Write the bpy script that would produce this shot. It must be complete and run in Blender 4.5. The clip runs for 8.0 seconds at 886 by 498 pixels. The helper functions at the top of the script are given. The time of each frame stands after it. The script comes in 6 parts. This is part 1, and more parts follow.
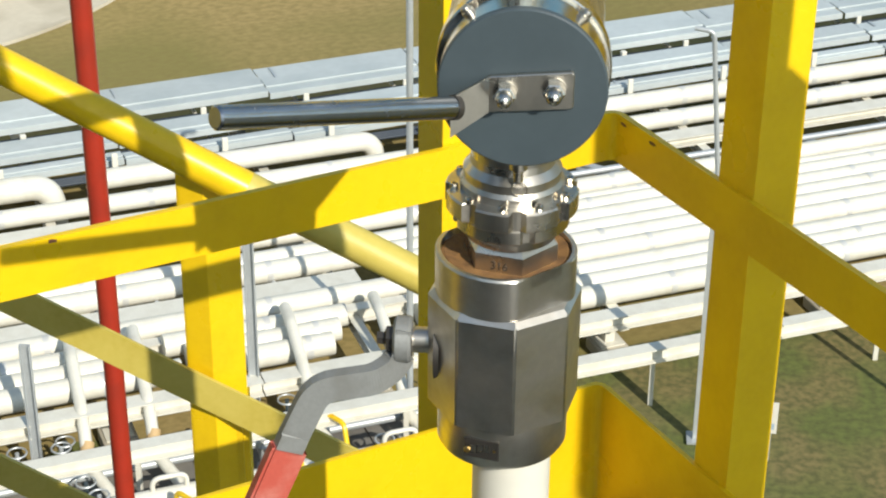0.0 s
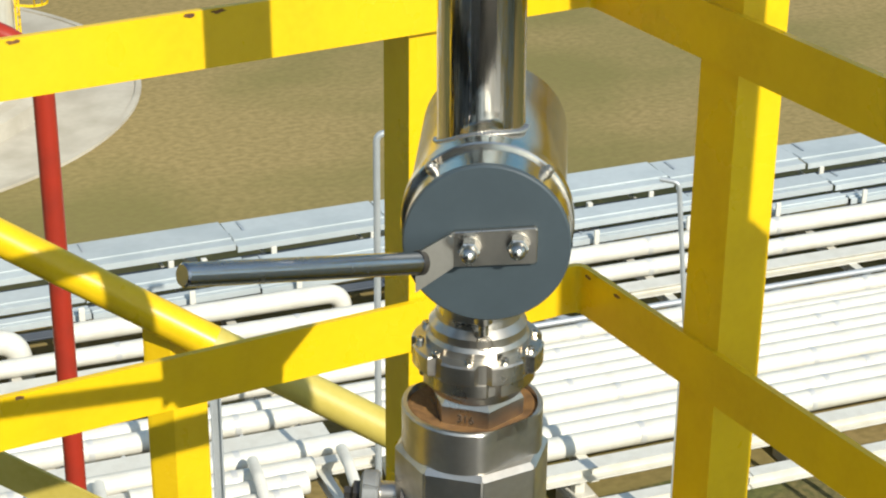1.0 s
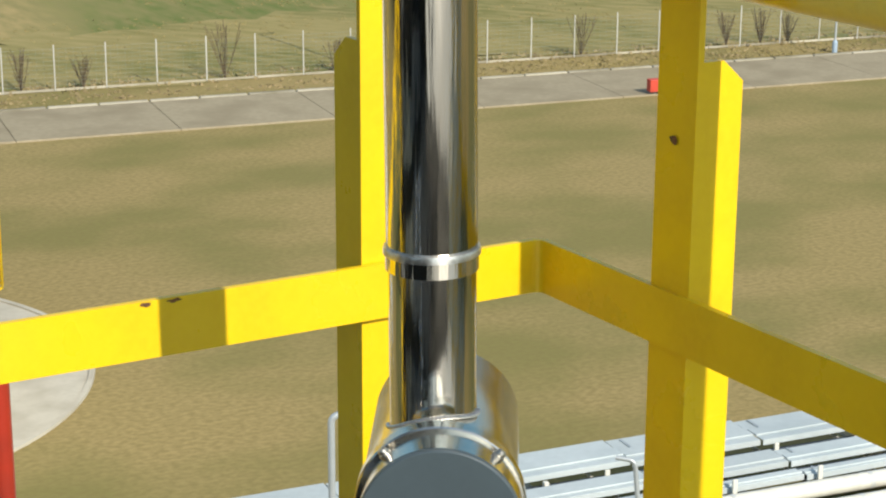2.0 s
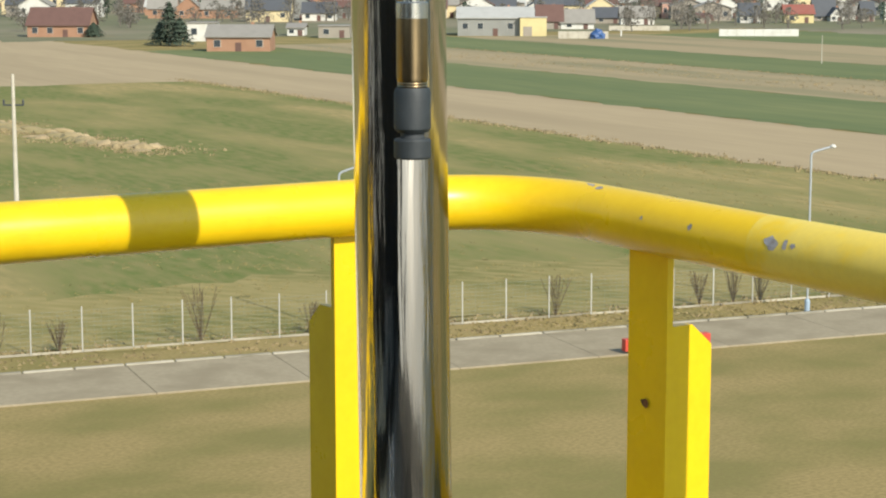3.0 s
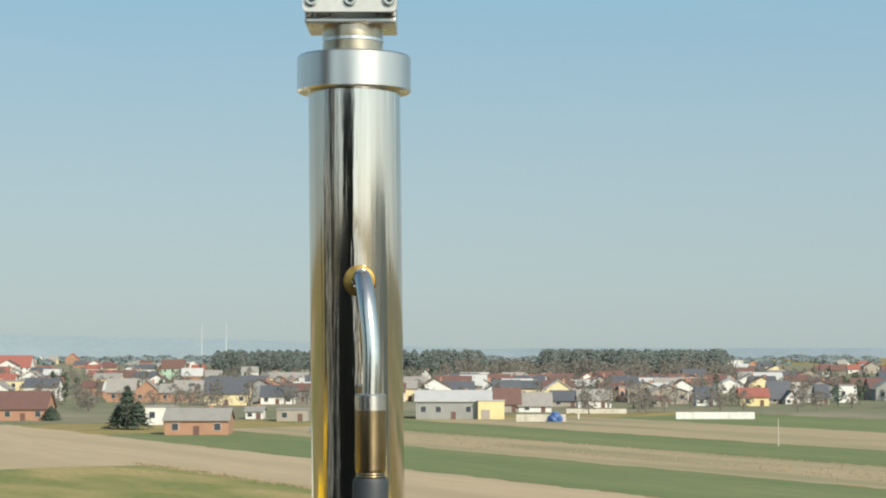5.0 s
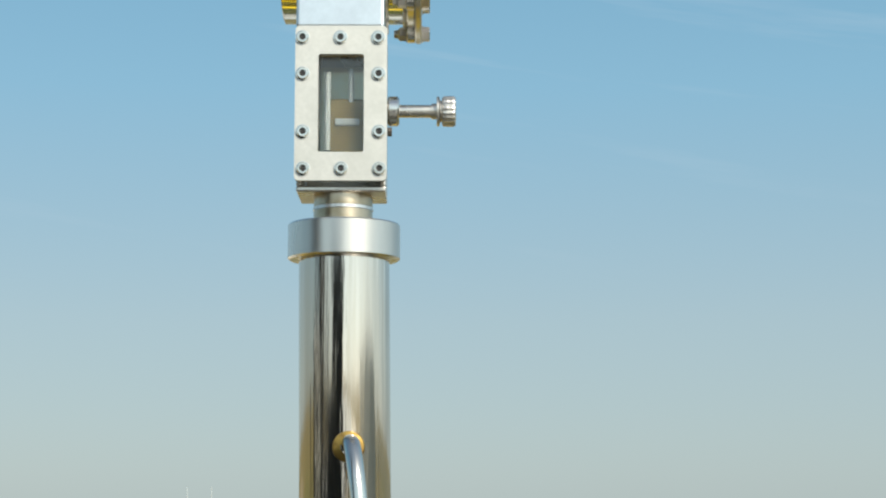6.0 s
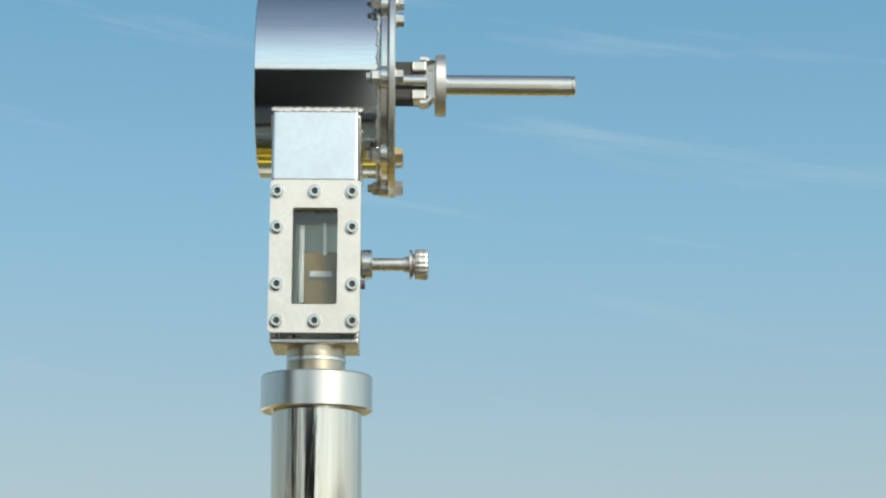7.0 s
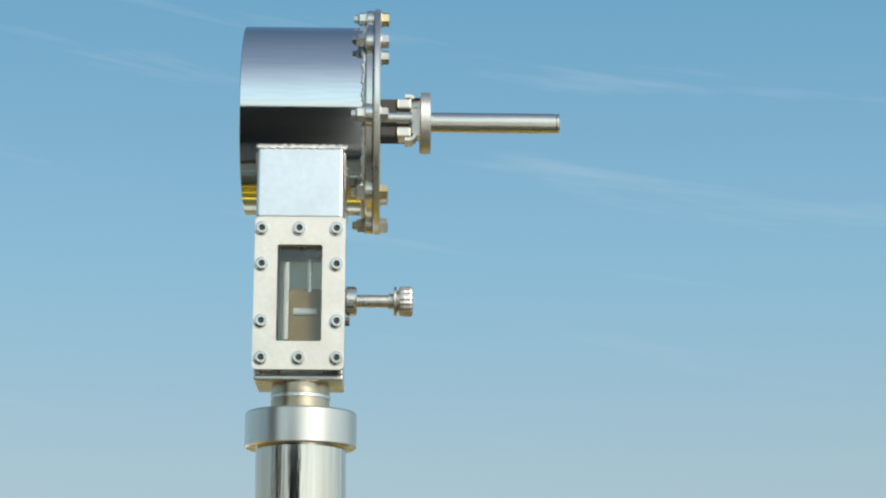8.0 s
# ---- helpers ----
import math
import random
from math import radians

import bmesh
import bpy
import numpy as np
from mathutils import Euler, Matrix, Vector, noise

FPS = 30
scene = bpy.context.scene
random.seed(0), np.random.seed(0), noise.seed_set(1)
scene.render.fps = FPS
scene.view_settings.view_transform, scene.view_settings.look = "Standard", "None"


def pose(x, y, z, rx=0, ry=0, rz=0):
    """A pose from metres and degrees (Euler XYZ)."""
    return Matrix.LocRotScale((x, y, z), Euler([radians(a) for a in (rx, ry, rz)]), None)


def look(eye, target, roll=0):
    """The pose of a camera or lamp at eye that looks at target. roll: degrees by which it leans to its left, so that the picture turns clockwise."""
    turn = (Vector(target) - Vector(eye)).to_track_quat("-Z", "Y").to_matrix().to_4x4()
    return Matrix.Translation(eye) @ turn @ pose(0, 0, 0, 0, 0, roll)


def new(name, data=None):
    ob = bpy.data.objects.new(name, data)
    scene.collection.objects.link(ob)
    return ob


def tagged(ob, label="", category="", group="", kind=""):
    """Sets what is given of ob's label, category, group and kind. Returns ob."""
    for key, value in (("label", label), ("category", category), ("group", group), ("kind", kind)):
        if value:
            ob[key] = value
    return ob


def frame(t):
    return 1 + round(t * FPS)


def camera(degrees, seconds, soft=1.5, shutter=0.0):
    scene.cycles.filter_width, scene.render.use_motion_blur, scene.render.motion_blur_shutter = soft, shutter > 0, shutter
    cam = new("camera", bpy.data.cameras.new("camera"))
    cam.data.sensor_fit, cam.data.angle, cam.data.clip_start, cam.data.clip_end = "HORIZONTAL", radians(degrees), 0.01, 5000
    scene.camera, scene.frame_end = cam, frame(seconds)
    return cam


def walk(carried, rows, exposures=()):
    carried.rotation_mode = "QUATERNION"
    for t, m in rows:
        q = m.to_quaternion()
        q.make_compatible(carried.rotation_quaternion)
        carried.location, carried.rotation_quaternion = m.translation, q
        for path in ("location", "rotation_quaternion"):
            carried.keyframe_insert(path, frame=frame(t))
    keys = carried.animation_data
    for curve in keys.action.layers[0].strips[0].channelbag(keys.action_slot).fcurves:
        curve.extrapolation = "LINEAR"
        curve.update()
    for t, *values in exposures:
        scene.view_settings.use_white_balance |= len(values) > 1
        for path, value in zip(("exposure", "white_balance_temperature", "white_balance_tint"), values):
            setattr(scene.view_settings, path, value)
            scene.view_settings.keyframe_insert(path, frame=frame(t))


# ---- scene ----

# ---- camera ----
cam = camera(26.0, 8.0, soft=2.1)
PATH = [
    (0.0, pose(-0.0082, 0.0908, 15.4650, 60.968, -0.424, 4.602)),
    (0.5, pose(-0.0075, 0.0875, 15.4675, 62.602, -0.417, 4.409)),
    (1.0, pose(-0.0061, 0.0815, 15.4718, 65.500, -0.455, 3.548)),
    (1.5, pose(-0.0045, 0.0730, 15.4772, 69.459, -0.459, 2.745)),
    (1.7, pose(-0.0042, 0.0690, 15.4794, 71.256, -0.436, 2.424)),
    (2.8, pose(-0.0011, 0.0482, 15.4886, 80.174, 0.010, 1.424)),
    (3.0, pose(-0.0009, 0.0446, 15.4898, 81.651, 0.030, 1.254)),
    (3.5, pose(-0.0001, 0.0365, 15.4921, 84.968, 0.060, 0.421)),
    (4.0, pose(0.0000, 0.0304, 15.4935, 87.407, 0.020, -0.010)),
    (4.5, pose(-0.0000, 0.0244, 15.4947, 89.781, -0.000, -0.000)),
    (5.0, pose(0.0001, 0.0161, 15.4958, 93.052, 0.050, 0.010)),
    (5.2, pose(0.0003, 0.0130, 15.4962, 94.297, 0.080, 0.001)),
    (6.3, pose(-0.0007, 0.0004, 15.4967, 99.210, -0.099, -0.560)),
    (6.5, pose(-0.0002, -0.0021, 15.4967, 100.177, -0.089, -0.687)),
    (7.0, pose(-0.0004, -0.0078, 15.4965, 102.398, -0.107, -1.207)),
    (7.5, pose(-0.0006, -0.0094, 15.4964, 103.039, -0.127, -1.502)),
    (8.0, pose(-0.0006, -0.0105, 15.4964, 103.483, -0.102, -1.688)),
]
walk(cam, PATH, exposures=[(0.0, 0.29), (2.5, 0.34), (8.0, 0.38)])

# ---- light ----
SUN_EL, SUN_X, SUN_Y = radians(34), 0.557, -0.8305
world = bpy.data.worlds.new("sky")
scene.world = world
world.use_nodes = True
wn = world.node_tree.nodes
sky = wn.new("ShaderNodeTexSky")
sky.sky_type, sky.sun_disc = "NISHITA", False
sky.sun_elevation = SUN_EL
sky.sun_rotation = math.atan2(SUN_X, SUN_Y)
sky.altitude, sky.air_density, sky.dust_density, sky.ozone_density = 150, 1.0, 0.7, 1.0
wl = world.node_tree.links
# thin haze that evens out the sky low down, and a few faint streaks of cirrus
coord = wn.new("ShaderNodeTexCoord")
split = wn.new("ShaderNodeSeparateXYZ")
wl.new(coord.outputs["Generated"], split.inputs[0])
ramp = wn.new("ShaderNodeValToRGB")
wl.new(split.outputs["Z"], ramp.inputs[0])
stops = ((0.0, (3.1, 3.85, 4.0)), (0.10, (2.85, 3.9, 4.35)), (0.22, (1.9, 3.75, 4.95)), (0.36, (1.15, 2.95, 4.4)), (0.6, (0.9, 2.1, 3.6)))
while len(ramp.color_ramp.elements) < len(stops):
    ramp.color_ramp.elements.new(0.5)
for stop, (place, colour) in zip(ramp.color_ramp.elements, stops):
    stop.position, stop.color = place, (*[c / 5 for c in colour], 1)
scaled = wn.new("ShaderNodeVectorMath")
scaled.operation = "SCALE"
scaled.inputs["Scale"].default_value = 5.0
wl.new(ramp.outputs[0], scaled.inputs[0])
# the haze is brighter towards the sun
near_sun = wn.new("ShaderNodeVectorMath")
near_sun.operation = "DOT_PRODUCT"
wl.new(coord.outputs["Generated"], near_sun.inputs[0])
near_sun.inputs[1].default_value = (SUN_X * math.cos(SUN_EL), SUN_Y * math.cos(SUN_EL), math.sin(SUN_EL))
glare = wn.new("ShaderNodeMapRange")
for i, value in enumerate((-0.1, 0.95, 0.0, 8.0)):
    glare.inputs[i + 1].default_value = value
wl.new(near_sun.outputs["Value"], glare.inputs[0])
white = wn.new("ShaderNodeVectorMath")
white.operation = "SCALE"
white.inputs[0].default_value = (0.93, 1.0, 0.93)
wl.new(glare.outputs[0], white.inputs["Scale"])
lit = wn.new("ShaderNodeVectorMath")
lit.operation = "ADD"
wl.new(scaled.outputs[0], lit.inputs[0])
wl.new(white.outputs[0], lit.inputs[1])
fade = wn.new("ShaderNodeMapRange")
for i, value in enumerate((0.35, 0.85, 0.85, 0.2)):
    fade.inputs[i + 1].default_value = value
wl.new(split.outputs["Z"], fade.inputs[0])
hazy = wn.new("ShaderNodeMix")
hazy.data_type = "RGBA"
wl.new(fade.outputs[0], hazy.inputs[0])
wl.new(sky.outputs[0], hazy.inputs[6])
wl.new(lit.outputs[0], hazy.inputs[7])
spin = wn.new("ShaderNodeMapping")
spin.vector_type = "TEXTURE"
spin.inputs["Rotation"].default_value = (0, radians(9), 0)
spin.inputs["Scale"].default_value = (0.6, 0.6, 0.045)
spin.inputs["Location"].default_value = (0.56, 0.1, 0.185)
wl.new(coord.outputs["Generated"], spin.inputs[0])
wisp = wn.new("ShaderNodeTexNoise")
wisp.inputs["Scale"].default_value, wisp.inputs["Detail"].default_value, wisp.inputs["Roughness"].default_value = 1.7, 7.0, 0.55
wl.new(spin.outputs[0], wisp.inputs["Vector"])
thin = wn.new("ShaderNodeMapRange")
for i, value in enumerate((0.59, 0.82, 0.0, 0.5)):
    thin.inputs[i + 1].default_value = value
wl.new(wisp.outputs["Fac"], thin.inputs[0])
high = wn.new("ShaderNodeMapRange")
for i, value in enumerate((0.1, 0.3, 0.0, 1.0)):
    high.inputs[i + 1].default_value = value
wl.new(split.outputs["Z"], high.inputs[0])
veil = wn.new("ShaderNodeMath")
veil.operation = "MULTIPLY"
wl.new(thin.outputs[0], veil.inputs[0])
wl.new(high.outputs[0], veil.inputs[1])
clouds = wn.new("ShaderNodeMix")
clouds.data_type = "RGBA"
wl.new(veil.outputs[0], clouds.inputs[0])
wl.new(hazy.outputs[2], clouds.inputs[6])
clouds.inputs[7].default_value = (4.6, 5.4, 6.0, 1)
wl.new(clouds.outputs[2], wn["Background"].inputs[0])
wn["Background"].inputs[1].default_value = 0.10
sun = new("sun", bpy.data.lights.new("sun", "SUN"))
sun.data.energy, sun.data.angle, sun.data.color = 4.2, radians(0.53), (1.0, 0.94, 0.81)
sun.matrix_world = look((SUN_X * math.cos(SUN_EL), SUN_Y * math.cos(SUN_EL), math.sin(SUN_EL)), (0, 0, 0))


# ---- materials ----
def material(name, base, rough=0.5, metal=0.0, spot=None, scale=40.0, amount=0.5, fine=None, bump=0.0, stretch=(1, 1, 1),
             spread=(0.45, 0.65), random_tint=0.0, spec=None, rough_var=0.0, bump_scale=None, coat=0.0, brushed=0.0, grain_scale=9.0, grain_amount=0.35, turn=None):
    """A surface of base colour with soft patches of another one, finer grain, relief and uneven gloss."""
    m = bpy.data.materials.new(name)
    m.use_nodes = True
    nodes, links = m.node_tree.nodes, m.node_tree.links
    bsdf = nodes["Principled BSDF"]
    bsdf.inputs["Roughness"].default_value = rough
    bsdf.inputs["Metallic"].default_value = metal
    bsdf.inputs["Coat Weight"].default_value = coat
    if spec is not None:
        bsdf.inputs["Specular IOR Level"].default_value = spec
    if brushed:
        tangent = nodes.new("ShaderNodeTangent")
        tangent.direction_type, tangent.axis = "RADIAL", "Z"
        links.new(tangent.outputs[0], bsdf.inputs["Tangent"])
        bsdf.inputs["Anisotropic"].default_value = brushed
    coords = nodes.new("ShaderNodeTexCoord")
    mapping = nodes.new("ShaderNodeMapping")
    mapping.inputs["Scale"].default_value = stretch
    if turn is not None:
        mapping.vector_type = "TEXTURE"
        mapping.inputs["Scale"].default_value = tuple(1 / k for k in stretch)
        mapping.inputs["Rotation"].default_value = (0, 0, turn)
    links.new(coords.outputs["Object"], mapping.inputs["Vector"])

    def noise_at(k, detail=6.0):
        n = nodes.new("ShaderNodeTexNoise")
        n.inputs["Scale"].default_value, n.inputs["Detail"].default_value = k, detail
        links.new(mapping.outputs[0], n.inputs["Vector"])
        return n.outputs["Fac"]

    def ranged(value, a, b, lo, hi):
        r = nodes.new("ShaderNodeMapRange")
        for i, x in enumerate((a, b, lo, hi)):
            r.inputs[i + 1].default_value = x
        links.new(value, r.inputs[0])
        return r.outputs[0]

    def mixed(fac, a, b):
        x = nodes.new("ShaderNodeMix")
        x.data_type = "RGBA"
        links.new(fac, x.inputs[0])
        for socket, c in ((x.inputs[6], a), (x.inputs[7], b)):
            if isinstance(c, tuple):
                socket.default_value = (*c, 1)
            else:
                links.new(c, socket)
        return x.outputs[2]

    coarse = noise_at(scale)
    colour = mixed(ranged(coarse, *spread, 0, amount), base, spot or tuple(c * 0.8 for c in base))
    grain = noise_at(scale * grain_scale, 5.0)
    colour = mixed(ranged(grain, 0.35, 0.65, 0, grain_amount), colour, fine or tuple(c * 0.82 for c in base))
    if random_tint:
        info = nodes.new("ShaderNodeObjectInfo")
        hsv = nodes.new("ShaderNodeHueSaturation")
        links.new(ranged(info.outputs["Random"], 0, 1, 1 - random_tint, 1 + random_tint), hsv.inputs["Value"])
        links.new(colour, hsv.inputs["Color"])
        colour = hsv.outputs[0]
    links.new(colour, bsdf.inputs["Base Color"])
    if rough_var:
        links.new(ranged(coarse, 0.3, 0.7, max(0.02, rough - rough_var), rough + rough_var), bsdf.inputs["Roughness"])
    if bump:
        b = nodes.new("ShaderNodeBump")
        b.inputs["Strength"].default_value = bump
        b.inputs["Distance"].default_value = 0.002
        links.new(noise_at(bump_scale or scale * 5, 4.0), b.inputs["Height"])
        links.new(b.outputs[0], bsdf.inputs["Normal"])
    return m


YELLOW = material("yellow_paint", (0.80, 0.52, 0.006), 0.32, 0, (0.72, 0.45, 0.004), 14, 0.7, (0.84, 0.57, 0.012), 0.05, rough_var=0.08)
STEEL = material("polished_steel", (0.73, 0.69, 0.63), 0.10, 1, (0.50, 0.44, 0.37), 9, 0.8, (0.58, 0.53, 0.46), 0.30, stretch=(6, 6, 0.2), rough_var=0.06, brushed=0.3, bump_scale=30, spread=(0.42, 0.66), grain_amount=0.7)
SATIN = material("satin_steel", (0.60, 0.565, 0.505), 0.30, 1, (0.50, 0.47, 0.43), 30, 0.6, None, 0.06, rough_var=0.08)
VALVE_STEEL = material("machined_steel", (0.66, 0.64, 0.60), 0.36, 1, (0.36, 0.33, 0.29), 25, 0.7, None, 0.06, rough_var=0.08)
DARK = material("dark_rubber", (0.045, 0.05, 0.055), 0.6, 0, scale=60, bump=0.1)
WHITE = material("white_paint", (0.69, 0.67, 0.595), 0.45, 0, (0.58, 0.55, 0.47), 4, 0.6, bump=0.04)
RED = material("red_paint", (0.36, 0.030, 0.014), 0.35, 0, (0.25, 0.028, 0.016), 10, 0.7)
GREY = material("grey_plate", (0.055, 0.075, 0.088), 0.42, 0, scale=20)
GRASS = material("dry_grass", (0.335, 0.252, 0.108), 0.95, 0, (0.215, 0.188, 0.066), 0.16, 1.0, (0.19, 0.150, 0.058), 0.14, stretch=(0.75, 1.0, 1), turn=0.5, bump_scale=45, grain_scale=45, grain_amount=0.6, spread=(0.42, 0.60), spec=0.15)
TRAY = material("zinc_sheet", (0.50, 0.545, 0.555), 0.55, 0.1, (0.40, 0.45, 0.465), 0.7, 0.8, random_tint=0.08)
# near-black blue that stands for the shade in the tray gaps
TRAY_SHADE = material("tray_gap_shade", (0.030, 0.042, 0.060), 0.6, 0, (0.05, 0.06, 0.075), 1.5, 0.7)
GALV = material("galvanised", (0.50, 0.53, 0.55), 0.45, 0.4, scale=3)
ROADM = material("concrete", (0.34, 0.285, 0.195), 0.95, 0, (0.25, 0.205, 0.135), 0.5, 0.9, (0.27, 0.225, 0.15), 0.3, random_tint=0.03, spec=0.2, grain_amount=0.6)


MEADOW = material("meadow", (0.128, 0.158, 0.043), 0.95, 0, (0.36, 0.275, 0.12), 0.075, 1.0, (0.23, 0.20, 0.08), 0.6, stretch=(0.3, 1.0, 1), spread=(0.46, 0.62), bump_scale=3, grain_scale=18, grain_amount=0.85, turn=-1.0585, spec=0.15)
SOIL = material("soil", (0.40, 0.305, 0.175), 0.95, 0, (0.33, 0.25, 0.14), 0.08, 0.9, (0.29, 0.215, 0.125), 0.4, stretch=(0.1, 1.0, 1), bump_scale=1, turn=-1.0585)
CROP = material("crop", (0.125, 0.148, 0.045), 0.95, 0, (0.17, 0.18, 0.06), 0.06, 0.8, (0.06, 0.10, 0.03), 0.4, stretch=(0.15, 1.0, 1), bump_scale=1, turn=-1.0585)
FALLOW = material("fallow", (0.34, 0.26, 0.14), 0.95, 0, (0.20, 0.18, 0.085), 0.10, 0.9, (0.22, 0.17, 0.09), 0.4, stretch=(0.12, 1.0, 1), bump_scale=1, turn=-1.0585)
VILLAGE = material("yards", (0.15, 0.15, 0.07), 0.95, 0, (0.26, 0.21, 0.14), 0.012, 0.9, (0.12, 0.11, 0.06))
CONCRETE = material("weathered_concrete", (0.50, 0.46, 0.38), 0.9, 0, (0.36, 0.32, 0.25), 0.8, 0.8, (0.42, 0.38, 0.31), 0.4, random_tint=0.06)
POST = material("fence_post", (0.50, 0.48, 0.43), 0.8, 0, scale=3, random_tint=0.1)
WIRE = material("fence_wire", (0.30, 0.34, 0.30), 0.6, 0.3, scale=3)
BLUE = material("blue_paint", (0.33, 0.42, 0.52), 0.5, 0, scale=4)
SIGNRED = material("sign_red", (0.55, 0.06, 0.035), 0.5, 0, scale=3)
TWIG = material("twigs", (0.12, 0.085, 0.05), 0.9, 0, scale=3)
SHADE_BAND = material("cladding_band", (0.62, 0.62, 0.60), 0.4, 0.2, scale=6)
TAN = material("tan_band", (0.52, 0.36, 0.18), 0.6, 0, scale=8)
GRATE = material("grating", (0.09, 0.09, 0.085), 0.6, 0.5, scale=8)
CHIP = material("bare_metal", (0.42, 0.40, 0.42), 0.6, 0.3, (0.22, 0.18, 0.16), 120, 0.8)
RUST = material("rust", (0.20, 0.09, 0.035), 0.9, 0, (0.04, 0.02, 0.015), 150, 0.9)
RUSTY = material("rusty_seal", (0.26, 0.135, 0.045), 0.85, 0, (0.12, 0.06, 0.025), 90, 0.9, bump=0.3)
POLISHED = material("mirror_steel", (0.67, 0.645, 0.59), 0.20, 1, (0.58, 0.545, 0.48), 22, 0.6, rough_var=0.05)
BRUSHED = material("brushed_steel", (0.66, 0.64, 0.60), 0.28, 1, (0.52, 0.49, 0.45), 18, 0.6, stretch=(1, 1, 0.15), rough_var=0.06)
FRAME = material("blasted_steel", (0.50, 0.50, 0.47), 0.55, 0.75, (0.42, 0.42, 0.39), 40, 0.6, bump=0.06)
FRAME_BRIGHT = material("ground_steel", (0.58, 0.62, 0.65), 0.36, 0.95, (0.52, 0.55, 0.58), 30, 0.6, bump=0.03)
DARKSTEEL = material("dark_steel", (0.12, 0.11, 0.10), 0.4, 0.8, scale=80)
BROWNSTEEL = material("brown_steel", (0.34, 0.25, 0.14), 0.28, 1, (0.22, 0.16, 0.09), 60, 0.7)
BRASS = material("brass", (0.55, 0.38, 0.14), 0.35, 1, scale=80)
BRASSY = material("yellow_zinc", (0.62, 0.50, 0.28), 0.35, 1, scale=80)
WELD = material("weld", (0.75, 0.73, 0.70), 0.30, 1, (0.5, 0.48, 0.45), 300, 0.7)
WELDGOLD = material("gold_weld", (0.48, 0.30, 0.08), 0.35, 1, (0.20, 0.11, 0.04), 200, 0.8)
KNURL = material("knurled_steel", (0.58, 0.56, 0.52), 0.42, 1, scale=200, bump=0.15, bump_scale=700)
LEVER = material("cast_grey", (0.26, 0.27, 0.27), 0.55, 0.3, (0.20, 0.20, 0.19), 40, 0.7, bump=0.15)
GRIP = material("red_grip", (0.46, 0.085, 0.06), 0.55, 0, (0.55, 0.22, 0.18), 35, 0.7, bump=0.1)
COUPLING = material("grey_plastic", (0.022, 0.027, 0.030), 0.6, 0, (0.034, 0.040, 0.044), 70, 0.6, bump=0.08)
AMBER = material("amber_deposit", (0.27, 0.185, 0.04), 0.5, 0, (0.26, 0.16, 0.025), 120, 0.8)
MILKY = material("milky_plastic", (0.55, 0.58, 0.58), 0.4, 0, scale=60)
INNER = material("inner_shade", (0.34, 0.35, 0.33), 0.6, 0.0, (0.36, 0.28, 0.18), 60, 0.8)
GLASS = bpy.data.materials.new("clear_glass")
GLASS.use_nodes = True
g = GLASS.node_tree.nodes["Principled BSDF"]
g.inputs["Transmission Weight"].default_value, g.inputs["Roughness"].default_value, g.inputs["IOR"].default_value = 1.0, 0.02, 1.45
g.inputs["Base Color"].default_value = (0.93, 0.95, 0.93, 1)
PLASTER = material("white_plaster", (0.64, 0.62, 0.57), 0.8, 0, (0.52, 0.49, 0.43), 0.5, 0.6)
BRICK = material("orange_brick", (0.36, 0.20, 0.125), 0.85, 0, (0.31, 0.165, 0.10), 0.6, 0.7)
CREAM = material("cream_plaster", (0.66, 0.54, 0.32), 0.8, 0, scale=0.5)
YELLOW_WALL = material("yellow_plaster", (0.64, 0.53, 0.27), 0.8, 0, scale=0.5)
GREEN_WALL = material("green_plaster", (0.34, 0.46, 0.33), 0.8, 0, scale=0.5)
PINK_WALL = material("pink_plaster", (0.62, 0.36, 0.28), 0.8, 0, scale=0.5)
GREY_WALL = material("grey_plaster", (0.32, 0.28, 0.23), 0.85, 0, scale=0.5)
HALL_WALL = material("hall_wall", (0.26, 0.26, 0.24), 0.7, 0, scale=0.4)
R_RED = material("red_tiles", (0.27, 0.10, 0.075), 0.75, 0, (0.28, 0.07, 0.05), 0.7, 0.7)
R_BROWN = material("brown_tiles", (0.14, 0.075, 0.06), 0.75, 0, scale=0.7)
R_GREY = material("grey_sheet_roof", (0.27, 0.25, 0.22), 0.75, 0, scale=0.6)
R_DARK = material("dark_roof", (0.085, 0.09, 0.10), 0.65, 0, scale=0.6)
R_LIGHT = material("light_sheet_roof", (0.45, 0.44, 0.41), 0.6, 0, scale=0.5)
WINDOW = material("window_glass", (0.05, 0.06, 0.07), 0.15, 0, scale=1)
PINE = material("dark_conifer", (0.045, 0.065, 0.042), 0.9, 0, (0.065, 0.085, 0.055), 0.6, 0.8)
BARE = material("bare_wood", (0.15, 0.135, 0.115), 0.95, 0, (0.09, 0.085, 0.06), 0.3, 0.8)
# blue-grey haze of distance is put into the colour of the hills
HAZE_HILL = material("hill_haze_tint", (0.215, 0.265, 0.28), 1.0, 0, (0.25, 0.30, 0.315), 0.006, 0.8)
TARP = material("blue_tarp", (0.04, 0.10, 0.26), 0.5, 0, scale=1.5)
# bluish base colour carries the distance haze on the far woods
HAZED_FARWOOD = material("far_wood", (0.17, 0.205, 0.21), 1.0, 0, scale=0.01)
KERBM = material("old_kerb", (0.40, 0.36, 0.28), 0.9, 0, (0.22, 0.19, 0.12), 0.35, 1.0, random_tint=0.25)
# pine green lightened and greyed so that the colour holds the haze
HAZED_PINES = material("haze_tinted_pines", (0.125, 0.15, 0.135), 0.95, 0, (0.145, 0.16, 0.14), 0.02, 0.8)
